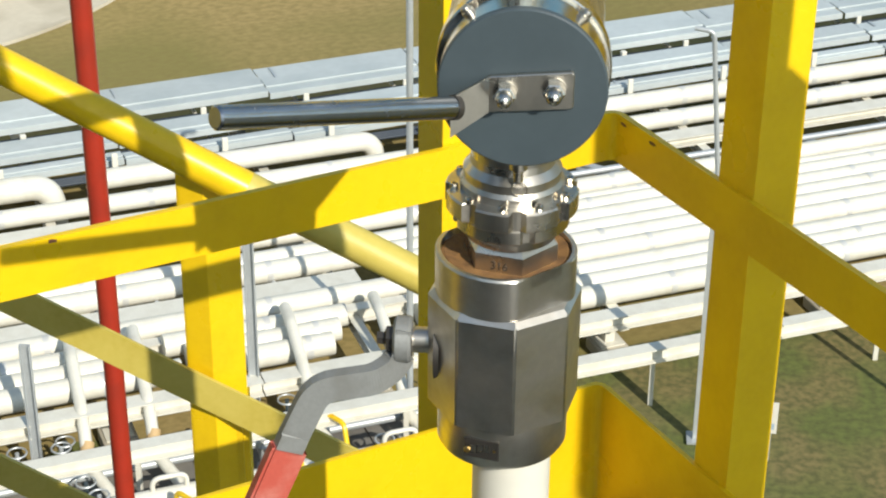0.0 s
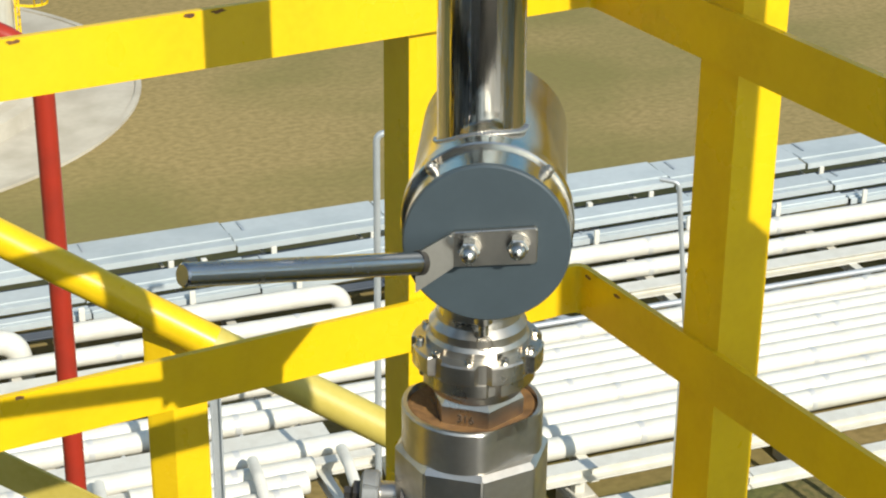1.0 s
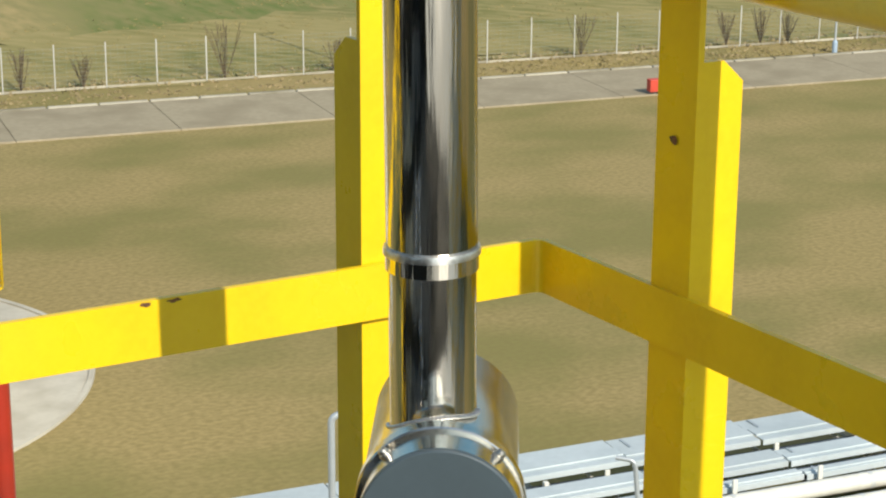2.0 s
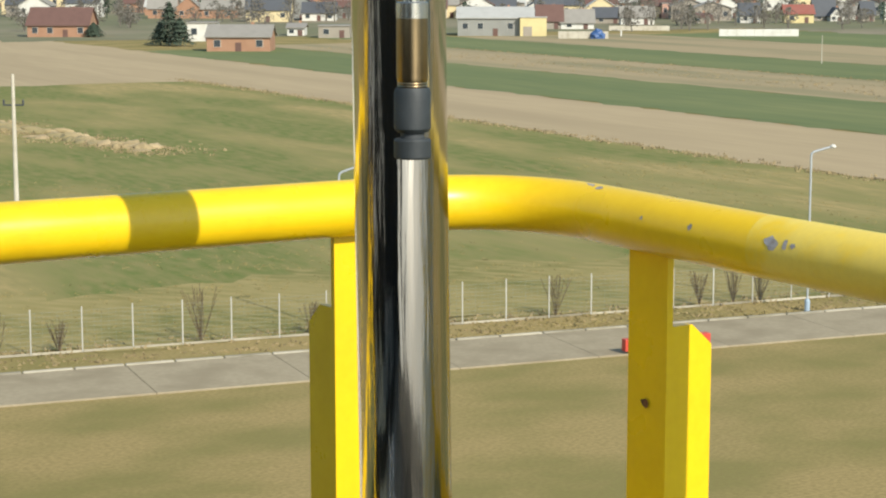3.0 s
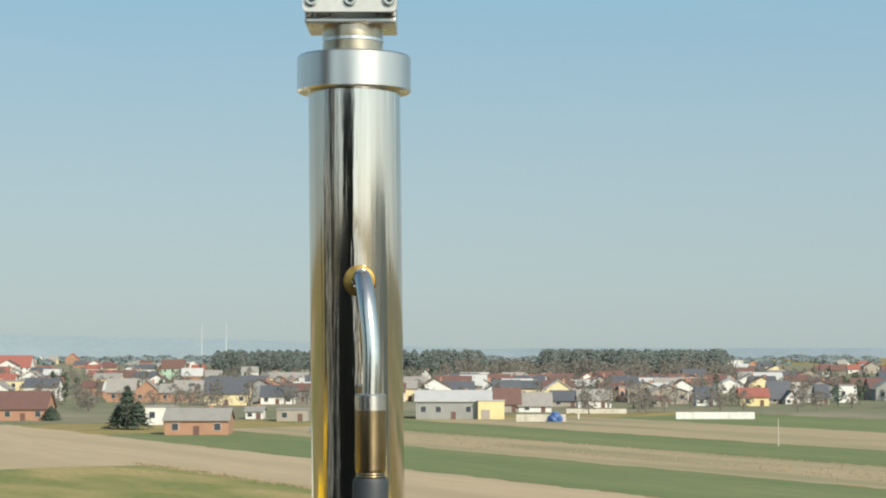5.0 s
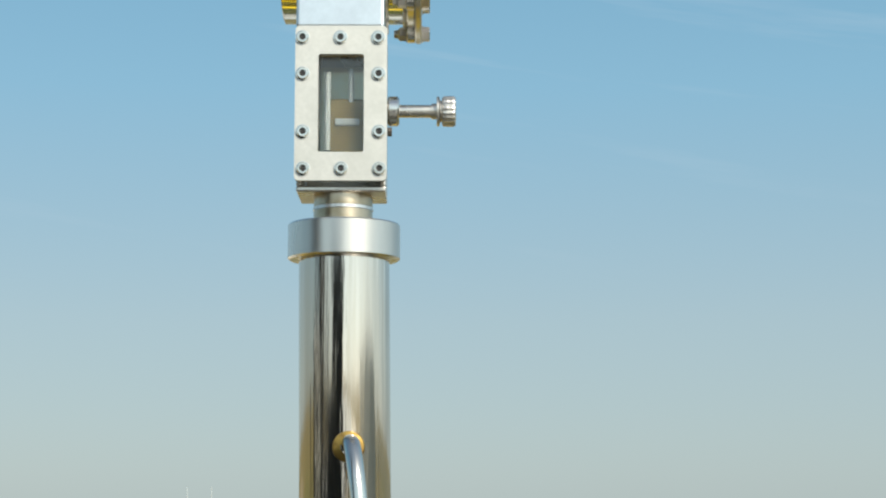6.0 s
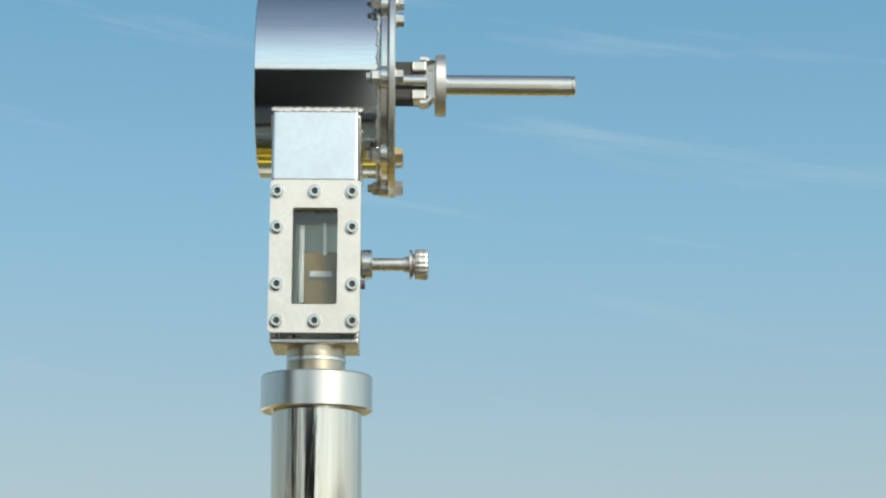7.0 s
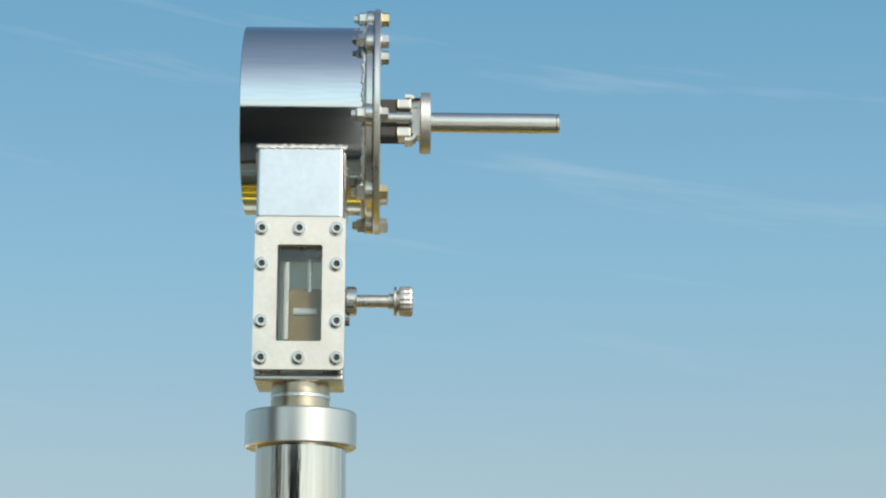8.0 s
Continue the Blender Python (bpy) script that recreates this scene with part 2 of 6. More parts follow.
# white of the far masts, greyed down with haze in the base colour
MAST_HAZE = material("mast_haze_grey", (0.40, 0.44, 0.45), 0.8, 0, scale=0.1)
BLACK = material("matt_black", (0.012, 0.012, 0.012), 0.7, 0, scale=20)
TINTED = material("tinted_steel", (0.52, 0.44, 0.33), 0.30, 1, (0.36, 0.28, 0.17), 60, 0.8)
YARD = material("dark_yard", (0.20, 0.19, 0.17), 0.9, 0, (0.13, 0.12, 0.11), 1.2, 0.8)
AMBER.node_tree.nodes["Principled BSDF"].inputs["Transmission Weight"].default_value = 0.25
FROST = material("stained_frosted_glass", (0.50, 0.45, 0.32), 0.45, 0, (0.46, 0.34, 0.18), 60, 0.8)
FROST.node_tree.nodes["Principled BSDF"].inputs["Transmission Weight"].default_value = 0.9
TURF = material("green_turf", (0.125, 0.145, 0.034), 0.95, 0, (0.205, 0.160, 0.060), 0.55, 0.95, (0.072, 0.078, 0.022), 0.4, bump_scale=14, grain_scale=16, grain_amount=0.8, spread=(0.44, 0.56))
DULL = material("dull_yellow_paint", (0.52, 0.42, 0.085), 0.5, 0, (0.44, 0.34, 0.05), 12, 0.8, (0.58, 0.47, 0.12), 0.08)
HAY = material("hay", (0.265, 0.215, 0.095), 0.95, 0, (0.21, 0.17, 0.075), 0.3, 0.9, spec=0.1)
ROUGH = material("rough_grass", (0.255, 0.215, 0.085), 0.95, 0, (0.15, 0.150, 0.048), 0.11, 1.0, (0.34, 0.275, 0.125), 0.5, stretch=(0.35, 1.0, 1), spread=(0.46, 0.62), bump_scale=4, grain_scale=14, grain_amount=0.7, turn=-0.35, spec=0.1)
STRAW = material("straw", (0.30, 0.235, 0.125), 0.9, 0, (0.22, 0.17, 0.09), 0.3, 0.9)
FADED = material("faded_yellow_paint", (0.80, 0.60, 0.10), 0.45, 0, (0.80, 0.53, 0.01), 22, 0.9, (0.70, 0.52, 0.10), 0.08, spread=(0.5, 0.62))
SILVER = material("drawn_steel", (0.40, 0.425, 0.46), 0.22, 1, (0.32, 0.34, 0.37), 60, 0.6, rough_var=0.06)
GRIDSTEEL = material("dark_grating", (0.07, 0.07, 0.065), 0.6, 0.4, (0.05, 0.05, 0.045), 12, 0.7)
MIRROR = material("bright_rolled_steel", (0.64, 0.67, 0.68), 0.09, 1, (0.58, 0.60, 0.61), 14, 0.6, stretch=(0.3, 4, 4), rough_var=0.03)


# ---- builders ----
def part(name, bm, mat, parent=None, label="", smooth=False):
    me = bpy.data.meshes.new(name)
    bm.to_mesh(me)
    bm.free()
    me.materials.append(mat)
    if smooth:
        me.shade_smooth()
    ob = new(name, me)
    if parent is not None:
        ob.parent = parent
    if label:
        ob["label"] = label
    return ob


def thing(name, at, label, category, group="", kind=""):
    ob = new(name)
    ob.location = at
    ob.empty_display_size = 0.05
    return tagged(ob, label, category, group, kind)


def bm_box(sx, sy, sz, at=(0, 0, 0), bevel=0.0, rot=None, bm=None, segs=2):
    """A box of full sizes sx, sy, sz centred at at."""
    own = bmesh.new()
    bmesh.ops.create_cube(own, size=1, matrix=Matrix.Diagonal((sx, sy, sz, 1)))
    if bevel:
        bmesh.ops.bevel(own, geom=own.edges[:], offset=bevel, segments=segs, affect="EDGES", profile=0.5)
    own.transform(Matrix.Translation(at) @ (rot.to_4x4() if rot is not None else Matrix()))
    return joined(bm, own)


def joined(bm, own):
    if bm is None:
        return own
    me = bpy.data.meshes.new("tmp")
    own.to_mesh(me)
    own.free()
    bm.from_mesh(me)
    bpy.data.meshes.remove(me)
    return bm


def bm_lathe(profile, n=48, at=(0, 0, 0), axis="z", bm=None, phase=0.0, sharp=30):
    """A solid of revolution about z (or x, or y) from (radius, height) pairs, hard edges kept by split normals."""
    own = bmesh.new()
    rings = []
    for r, h in profile:
        if r <= 1e-6:
            rings.append([own.verts.new((0, 0, h))])
        else:
            rings.append([own.verts.new((r * math.cos(phase + 2 * math.pi * i / n), r * math.sin(phase + 2 * math.pi * i / n), h)) for i in range(n)])
    for a, b in zip(rings, rings[1:]):
        for i in range(n):
            j = (i + 1) % n
            if len(a) == 1 and len(b) == 1:
                continue
            if len(a) == 1:
                own.faces.new((a[0], b[i], b[j]))
            elif len(b) == 1:
                own.faces.new((a[i], a[j], b[0]))
            else:
                own.faces.new((a[i], a[j], b[j], b[i]))
    bmesh.ops.recalc_face_normals(own, faces=own.faces[:])
    for f in own.faces:
        f.smooth = True
    for e in own.edges:
        if len(e.link_faces) == 2 and e.calc_face_angle(0) > radians(sharp):
            e.smooth = False
    turn = {"z": Matrix(), "x": Matrix.Rotation(radians(90), 4, "Y"), "y": Matrix.Rotation(radians(-90), 4, "X")}[axis]
    own.transform(Matrix.Translation(at) @ turn)
    return joined(bm, own)


def bm_tube(points, r, n=16, bm=None, caps=True, flat=None):
    """A round bar of radius r along points; flat=(w, h) makes it a flat bar, w level and h upright across it."""
    own = bmesh.new()
    pts = [Vector(p) for p in points]
    rings = []
    for i, p in enumerate(pts):
        d = (pts[min(i + 1, len(pts) - 1)] - pts[max(i - 1, 0)]).normalized()
        up = Vector((0, 0, 1)) if abs(d.z) < 0.95 else Vector((0, 1, 0))
        s = d.cross(up).normalized()
        if i and not flat:
            s = (last - d * last.dot(d)).normalized()
        last = s
        t = s.cross(d).normalized()
        k = 1.0
        if 0 < i < len(pts) - 1:
            a = (pts[i] - pts[i - 1]).normalized()
            k = 1 / max(0.5, a.dot(d))
        if flat:
            w, h = flat[0] / 2 * k, flat[1] / 2
            rings.append([own.verts.new(p + s * x + t * y) for x, y in ((-w, -h), (w, -h), (w, h), (-w, h))])
        else:
            rings.append([own.verts.new(p + (s * math.cos(2 * math.pi * j / n) + t * math.sin(2 * math.pi * j / n)) * r) for j in range(n)])
    m = len(rings[0])
    for a, b in zip(rings, rings[1:]):
        for j in range(m):
            own.faces.new((a[j], a[(j + 1) % m], b[(j + 1) % m], b[j])).smooth = not flat
    if caps:
        own.faces.new(rings[0])
        own.faces.new(rings[-1])
    bmesh.ops.recalc_face_normals(own, faces=own.faces[:])
    for e in own.edges:
        if len(e.link_faces) == 2 and e.calc_face_angle(0) > radians(40):
            e.smooth = False
    return joined(bm, own)


def arc(points, radius, steps=8):
    """The points with every inner corner rounded off to the given radius."""
    pts = [Vector(p) for p in points]
    out = [pts[0]]
    for a, b, c in zip(pts, pts[1:], pts[2:]):
        u, w = (a - b).normalized(), (c - b).normalized()
        half = u.angle(w) / 2
        cut = min(radius / math.tan(half), (a - b).length * 0.49, (c - b).length * 0.49)
        for i in range(steps + 1):
            k = i / steps
            p0, p1 = b + u * cut, b + w * cut
            q = p0.lerp(b, k).lerp(b.lerp(p1, k), k)
            out.append(q)
    return out + [pts[-1]]

# ---- plan ----
CORNER = Vector((0.026, 1.75, 0))
UA = Vector((-0.847, -0.532, 0))
UB = Vector((0.556, -0.831, 0))
RACK = Vector((0.9111, 0.4123, 0))
RACK_N = Vector((-0.4123, 0.9111, 0))
RACK_MID = Vector((-0.986, 28.414, 0))
FIELD_L = Vector((0.49, -0.872, 0))
FIELD_W = Vector((0.872, 0.49, 0))
ROAD = Vector((0.9215, 0.3884, 0))
ROAD_N = Vector((-0.3884, 0.9215, 0))


def on_a(s, z, out=0.0):
    return CORNER + UA * s - UB * out + Vector((0, 0, z))


def on_b(s, z, out=0.0):
    return CORNER + UB * s - UA * out + Vector((0, 0, z))


def on_rack(s, q, z):
    return RACK_MID + RACK * (s - 11.5) + RACK_N * (q - 26.0) + Vector((0, 0, z))


def on_road(s, q, z=0.0):
    return Vector((-17.2, 65.5, z)) + ROAD * s + ROAD_N * q


def axis_x(z):
    """The riser leans a little: the x of its axis at height z."""
    return -0.0555 + (15.5 - z) * 0.0115


def origin_of(ob):
    while ob.parent is not None:
        ob = ob.parent
    return Vector(ob.location)


def piece(name, bm, mat, parent, label=""):
    """One mesh under a thing or a part, its bmesh given in world places."""
    bm.transform(Matrix.Translation(-origin_of(parent)))
    return part(name, bm, mat, parent, label)


def ground_sheet(name, corners, mat, z, label, rough_edge=0.0, step=4.0):
    """A flat sheet between corners (in order), with its outline broken up by rough_edge metres."""
    bm = bmesh.new()
    ring = []
    rng = random.Random(name + label)
    for a, b in zip(corners, corners[1:] + corners[:1]):
        a, b = Vector(a), Vector(b)
        n = max(1, int((b - a).length / step)) if rough_edge else 1
        for i in range(n):
            p = a.lerp(b, i / n)
            if rough_edge:
                p += Vector((rng.uniform(-1, 1), rng.uniform(-1, 1), 0)) * rough_edge
            ring.append(bm.verts.new((p.x, p.y, z)))
    bm.faces.new(ring)
    bmesh.ops.recalc_face_normals(bm, faces=bm.faces[:])
    if bm.faces[:][0].normal.z < 0:
        bmesh.ops.reverse_faces(bm, faces=bm.faces[:])
    bmesh.ops.triangulate(bm, faces=bm.faces[:])
    return tagged(part(name, bm, mat), label, "ground", kind="structure")


# ---- ground, fields, road ----
bm = bmesh.new()
bmesh.ops.create_grid(bm, x_segments=1, y_segments=1, size=4400)
tagged(part("ground", bm, GRASS), "mown dry grass with green patches, going on to the horizon", "ground", kind="structure")


def field(name, w0, w1, l0, l1, mat, z, label, rough=1.0):
    c = [FIELD_W * w0 + FIELD_L * l0, FIELD_W * w1 + FIELD_L * l0, FIELD_W * w1 + FIELD_L * l1, FIELD_W * w0 + FIELD_L * l1]
    return ground_sheet(name, c, mat, z, label, rough)


ground_sheet("field_meadow", [on_road(-260, 10.3), on_road(260, 10.3), FIELD_W * 94.5 + FIELD_L * 20, FIELD_W * 94.5 + FIELD_L * -252,
                              FIELD_W * -80 + FIELD_L * -252], MEADOW, 0.02, "rough green meadow with pale dry streaks", 0.5)
field("field_dirt", -140, 120, -470, -250, SOIL, 0.025, "bare brown ploughed soil beside the meadow")
field("field_dirt_strip", 94.5, 120, -260, 60, SOIL, 0.03, "bare pale brown strip of ploughed soil")
field("field_green_strip", 120, 149, -345, 60, CROP, 0.035, "green strip of young winter crop")
field("field_fallow_strip", 149, 177.5, -360, 60, FALLOW, 0.03, "dry fallow strip of brown stalks")
field("field_green_far", 177.5, 206, -400, 60, CROP, 0.035, "green crop strip in front of the village")
field("field_fallow_far", 206, 252, -380, 100, FALLOW, 0.03, "dull dry grass strip near the village")
field("field_green_edge", 252, 300, -375, 100, CROP, 0.035, "green grass strip at the edge of the village")
field("field_village", 110, 1400, -2600, -400, VILLAGE, 0.04, "dull grass and yards between the village houses", 3.0)
field("field_far_side", 300, 1400, -400, 400, VILLAGE, 0.045, "dull fields beyond the village", 3.0)

ground_sheet("field_turf", [RACK * -30 + RACK_N * 3, RACK * 60 + RACK_N * 3, RACK * 60 + RACK_N * 22.4, RACK * -30 + RACK_N * 22.4], TURF, 0.012, "green and brown turf in front of the pipe rack", 0.3, 1.5)


def tufts(name, a, b, n, spread, height, label, seed):
    """Loose upright blades of dry grass along a line."""
    rr = random.Random(seed)
    vs, fs = [], []
    for _ in range(n):
        p = Vector(a).lerp(Vector(b), rr.random()) + Vector((rr.gauss(0, spread), rr.gauss(0, spread), 0))
        h = height * rr.uniform(0.3, 1.2)
        for _k in range(4):
            d = rr.uniform(0, 6.28)
            c = p + Vector((rr.uniform(-0.3, 0.3), rr.uniform(-0.3, 0.3), 0))
            w = Vector((math.cos(d), math.sin(d), 0)) * 0.09
            k = len(vs)
            vs += [tuple(c - w), tuple(c + w), tuple(c + w * rr.uniform(-1.5, 1.5) + Vector((0, 0, h)))]
            fs.append((k, k + 1, k + 2))
    me = bpy.data.meshes.new(name)
    me.from_pydata(vs, [], fs)
    me.materials.append(STRAW)
    tagged(new(name, me), label, "grass", kind="stuff")


ground_sheet("field_rough", [on_road(-90, 10.35), on_road(120, 10.35), on_road(120, 24), on_road(60, 21), on_road(25, 27), on_road(-10, 20), on_road(-90, 23)], ROUGH, 0.0235, "rough dry grass with tussocks along the fence", 1.6, 1.2)


tufts("dry_grass_ridge", FIELD_W * 93.8 + FIELD_L * -255, FIELD_W * 93.8 + FIELD_L * -60, 900, 0.6, 0.26, "dry grass ridge along the ploughed strip", 1)
tufts("dry_grass_strip", FIELD_W * 163 + FIELD_L * -340, FIELD_W * 163 + FIELD_L * -140, 700, 4.5, 0.22, "dry stalks on the fallow strip", 2)
tufts("dry_grass_edge", FIELD_W * 177 + FIELD_L * -380, FIELD_W * 177 + FIELD_L * -150, 500, 0.6, 0.24, "dry grass edge between two strips", 3)
tufts("roadside_grass", on_road(-30, 8.0), on_road(70, 8.0), 500, 0.6, 0.09, "short dry grass between the road and the fence", 4)
tufts("mound_grass", (-52, 192, 0), (-27, 160, 0), 700, 2.2, 0.25, "pale dry grass on the low mound", 5)
tufts("fence_grass", on_road(-30, 10.2), on_road(70, 10.2), 600, 0.5, 0.16, "dry grass standing along the fence", 6)



def meadow_grass(name, s0, s1, q0, q1, n, height, mat, label, seed):
    """Loose blades of grass in drifts over a stretch of the meadow."""
    rr = random.Random(seed)
    vs, fs = [], []
    while len(fs) < n:
        p = on_road(rr.uniform(s0, s1), q0 + (q1 - q0) * rr.random() ** 1.4)
        if p.dot(FIELD_W) > 92 or noise.noise(Vector((p.x * 0.05, p.y * 0.13, seed))) + 0.25 * noise.noise(p * 0.5) < rr.uniform(-0.25, 0.3):
            continue
        for _k in range(3):
            d = rr.uniform(0, 6.28)
            c = p + Vector((rr.uniform(-0.35, 0.35), rr.uniform(-0.35, 0.35), 0.02))
            w = Vector((math.cos(d), math.sin(d), 0)) * rr.uniform(0.05, 0.13)
            k = len(vs)
            vs += [tuple(c - w), tuple(c + w), tuple(c + w * rr.uniform(-2, 2) + Vector((0, 0, height * rr.uniform(0.3, 1.2))))]
            fs.append((k, k + 1, k + 2))
    me = bpy.data.meshes.new(name)
    me.from_pydata(vs, [], fs)
    me.materials.append(mat)
    tagged(new(name, me), label, "grass", kind="stuff")


meadow_grass("dry_meadow_grass", -60, 90, 10.5, 75, 16000, 0.05, HAY, "pale dry grass in drifts over the meadow", 7)
meadow_grass("verge_grass", -40, 80, 6.5, 10.3, 5000, 0.07, HAY, "dry grass on the verge beside the road", 9)

road = thing("road", (0, 0, 0), "worn pale concrete slab road with dark joints", "road", kind="structure")
for i in range(-24, 30):
    b = bm_box(5.985, 5.2, 0.1, bevel=0.02, segs=1)
    b.transform(Matrix.Translation(on_road(i * 6 + 3, 3.45, 0.02)) @ Matrix.Rotation(math.atan2(ROAD.y, ROAD.x), 4, "Z"))
    piece("slab", b, ROADM, road)
kerb = thing("kerb", (0, 0, 0), "pale weathered kerb stones along the road", "kerb", kind="structure")
for i in range(-70, 90):
    b = bm_box(1.94, 0.25, 0.14, bevel=0.03, segs=1)
    b.transform(Matrix.Translation(on_road(i * 2 + 1, 6.3, 0.03)) @ Matrix.Rotation(math.atan2(ROAD.y, ROAD.x), 4, "Z"))
    piece("stone", b, KERBM, kerb)

fence = thing("fence", on_road(0, 9.65), "wire mesh fence on slim pale concrete posts", "fence")
for i in range(-18, 46):
    b = bm_box(0.055, 0.055, 1.9, on_road(i * 2.085 - 3.34, 9.65, 0.95), bevel=0.012, segs=1)
    piece("post", b, POST, fence)
    b = bm_box(2.0, 0.06, 0.1, bevel=0.01, segs=1)
    b.transform(Matrix.Translation(on_road(i * 2.085 - 2.3, 9.65, 0.06)) @ Matrix.Rotation(math.atan2(ROAD.y, ROAD.x), 4, "Z"))
    piece("plinth", b, KERBM, fence)
b = bmesh.new()
for k in range(10):
    bm_tube([on_road(-41, 9.65, 0.25 + k * 0.165), on_road(92, 9.65, 0.25 + k * 0.165)], 0.0035, 4, b)
for k in range(440):
    bm_tube([on_road(-41 + k * 0.3, 9.65, 0.2), on_road(-41 + k * 0.3, 9.65, 1.75)], 0.003, 3, b, caps=False)
piece("wire_mesh", b, WIRE, fence)


def street_lamp(at, height, arm):
    p = Vector(at)
    lamp = thing("street_lamp", p, "slim grey steel street lamp with a white head", "street lamp", "street lamps along the fence")
    piece("pole", bm_tube(arc([p, p + Vector((0, 0, height - 0.25)), p + Vector((arm, 0, height))], 0.25), 0.05, 10), GALV, lamp)
    piece("foot", bm_lathe([(0, 0), (0.12, 0), (0.12, 0.5), (0.06, 0.6), (0, 0.6)], 12, p), BLUE, lamp)
    piece("head", bm_lathe([(0, -0.09), (0.09, -0.07), (0.14, 0.0), (0.12, 0.07), (0.05, 0.10), (0, 0.10)], 20, p + Vector((arm + 0.12, 0, height + 0.02))), PLASTER, lamp)


street_lamp((14.66, 86.3, 0), 7.5, 0.85)
street_lamp((-6.2, 81.0, 0), 7.1, 0.7)

pole = thing("power_pole", (-29.1, 117.9, 0), "tall pale concrete power pole with insulators", "power pole")
piece("shaft", bm_lathe([(0, 0), (0.17, 0), (0.1, 9), (0, 9)], 12, (-29.1, 117.9, 0)), CONCRETE, pole)
piece("cross_arm", bm_box(1.3, 0.1, 0.1, (-29.1, 117.9, 7.1), bevel=0.02), DARK, pole)
for dx in (-0.6, 0.6):
    piece("insulator", bm_lathe([(0, 0), (0.06, 0), (0.07, 0.2), (0.03, 0.3), (0, 0.3)], 10, (-29.1 + dx, 117.9, 7.15)), DARK, pole)
pole = thing("field_pole", (54.5, 313.4, 0), "thin weathered pole alone in the fields", "pole")
piece("shaft", bm_lathe([(0, 0), (0.09, 0), (0.05, 4.6), (0, 4.6)], 8, (54.5, 313.4, 0)), CONCRETE, pole)

cabinet = thing("fire_cabinet", (5.5, 76.4, 0), "long red fire equipment cabinet on low legs", "cabinet")
piece("body", bm_box(3.9, 0.35, 0.5, (7.4, 76.9, 0.42), bevel=0.02, rot=Matrix.Rotation(math.atan2(ROAD.y, ROAD.x), 4, "Z").to_3x3()), SIGNRED, cabinet)
for s in (-1.6, 0, 1.6):
    p = Vector((7.35, 76.9, 0.09)) + ROAD * s
    piece("leg", bm_box(0.06, 0.06, 0.2, p), GALV, cabinet)


def shrub(at, height, seed):
    rng = random.Random(seed)
    ob = thing("bare_shrub", at, "leafless brown shrub beside the fence", "shrub", "bare shrubs along the fence")
    b = bmesh.new()
    for i in range(16):
        a, lean = rng.uniform(0, 6.3), rng.uniform(0.05, 0.45)
        pts = [Vector(at)]
        for k in range(4):
            pts.append(pts[-1] + Vector((math.cos(a) * lean, math.sin(a) * lean, 1)).normalized() * height * rng.uniform(0.18, 0.3))
            a += rng.uniform(-0.6, 0.6)
        bm_tube(pts, 0.012, 4, b)
        for k in range(3):
            q = pts[rng.randint(1, 3)]
            bm_tube([q, q + Vector((rng.uniform(-0.3, 0.3), rng.uniform(-0.3, 0.3), rng.uniform(0.2, 0.5)))], 0.006, 3, b)
    piece("branchwork", b, TWIG, ob)


for i, (s, h) in enumerate(((-2.2, 1.7), (0.3, 1.3), (6.2, 2.4), (11.0, 1.4), (22.5, 1.9), (29.8, 1.6), (31.6, 1.7), (33.0, 1.4), (-8, 1.6), (40, 2.0))):
    shrub(on_road(s + 3.8, 9.9), h, i)

# dry mound with pale stones in the meadow
mound = thing("earth_mound", (-37, 174, 0), "low mound of dry earth and pale grass in the meadow", "mound", kind="structure")
for i in range(60):
    k = i / 60
    p = Vector((-50 + 21 * k, 190 - 27 * k, 0))
    rng = random.Random(i)
    b = bmesh.new()
    bmesh.ops.create_icosphere(b, subdivisions=2, radius=1)
    for v in b.verts:
        v.co = v.co * (1 + 0.35 * noise.noise(v.co * 1.7 + Vector((i, 0, 0))))
    b.transform(Matrix.Translation(p + Vector((rng.uniform(-2, 2), rng.uniform(-2, 2), 0))) @ Matrix.Diagonal((rng.uniform(0.4, 1.3), rng.uniform(0.4, 1.0), rng.uniform(0.15, 0.55), 1)))
    piece("clod", b, FALLOW if i % 4 else SOIL, mound)


# ---- neighbouring tank with its caged ladder ----
TC = Vector((-17.7, 41.1, 0))
tank = thing("storage_tank", TC, "white cylindrical storage tank on a concrete ring", "tank")
piece("shell", bm_lathe([(0, 0.3), (5.35, 0.3), (5.35, 3), (5.37, 3), (5.37, 3.04), (5.35, 3.04), (5.35, 6), (5.37, 6), (5.37, 6.04), (5.35, 6.04), (5.35, 11.5), (0, 12.4)], 96, TC), WHITE, tank)
piece("ring_base", bm_lathe([(0, 0), (6.15, 0), (6.15, 0.45), (5.9, 0.5), (5.85, 0.35), (5.36, 0.35)], 96, TC), CONCRETE, tank)
apron = thing("apron", TC, "round worn concrete apron round the tank", "pavement", kind="structure")
piece("slab", bm_lathe([(0, 0.03), (8.0, 0.03), (8.0, 0.0)], 96, TC), CONCRETE, apron)
piece("edge", bm_lathe([(8.01, 0.0), (8.01, 0.07), (8.15, 0.07), (8.15, 0)], 96, TC), CONCRETE, apron)

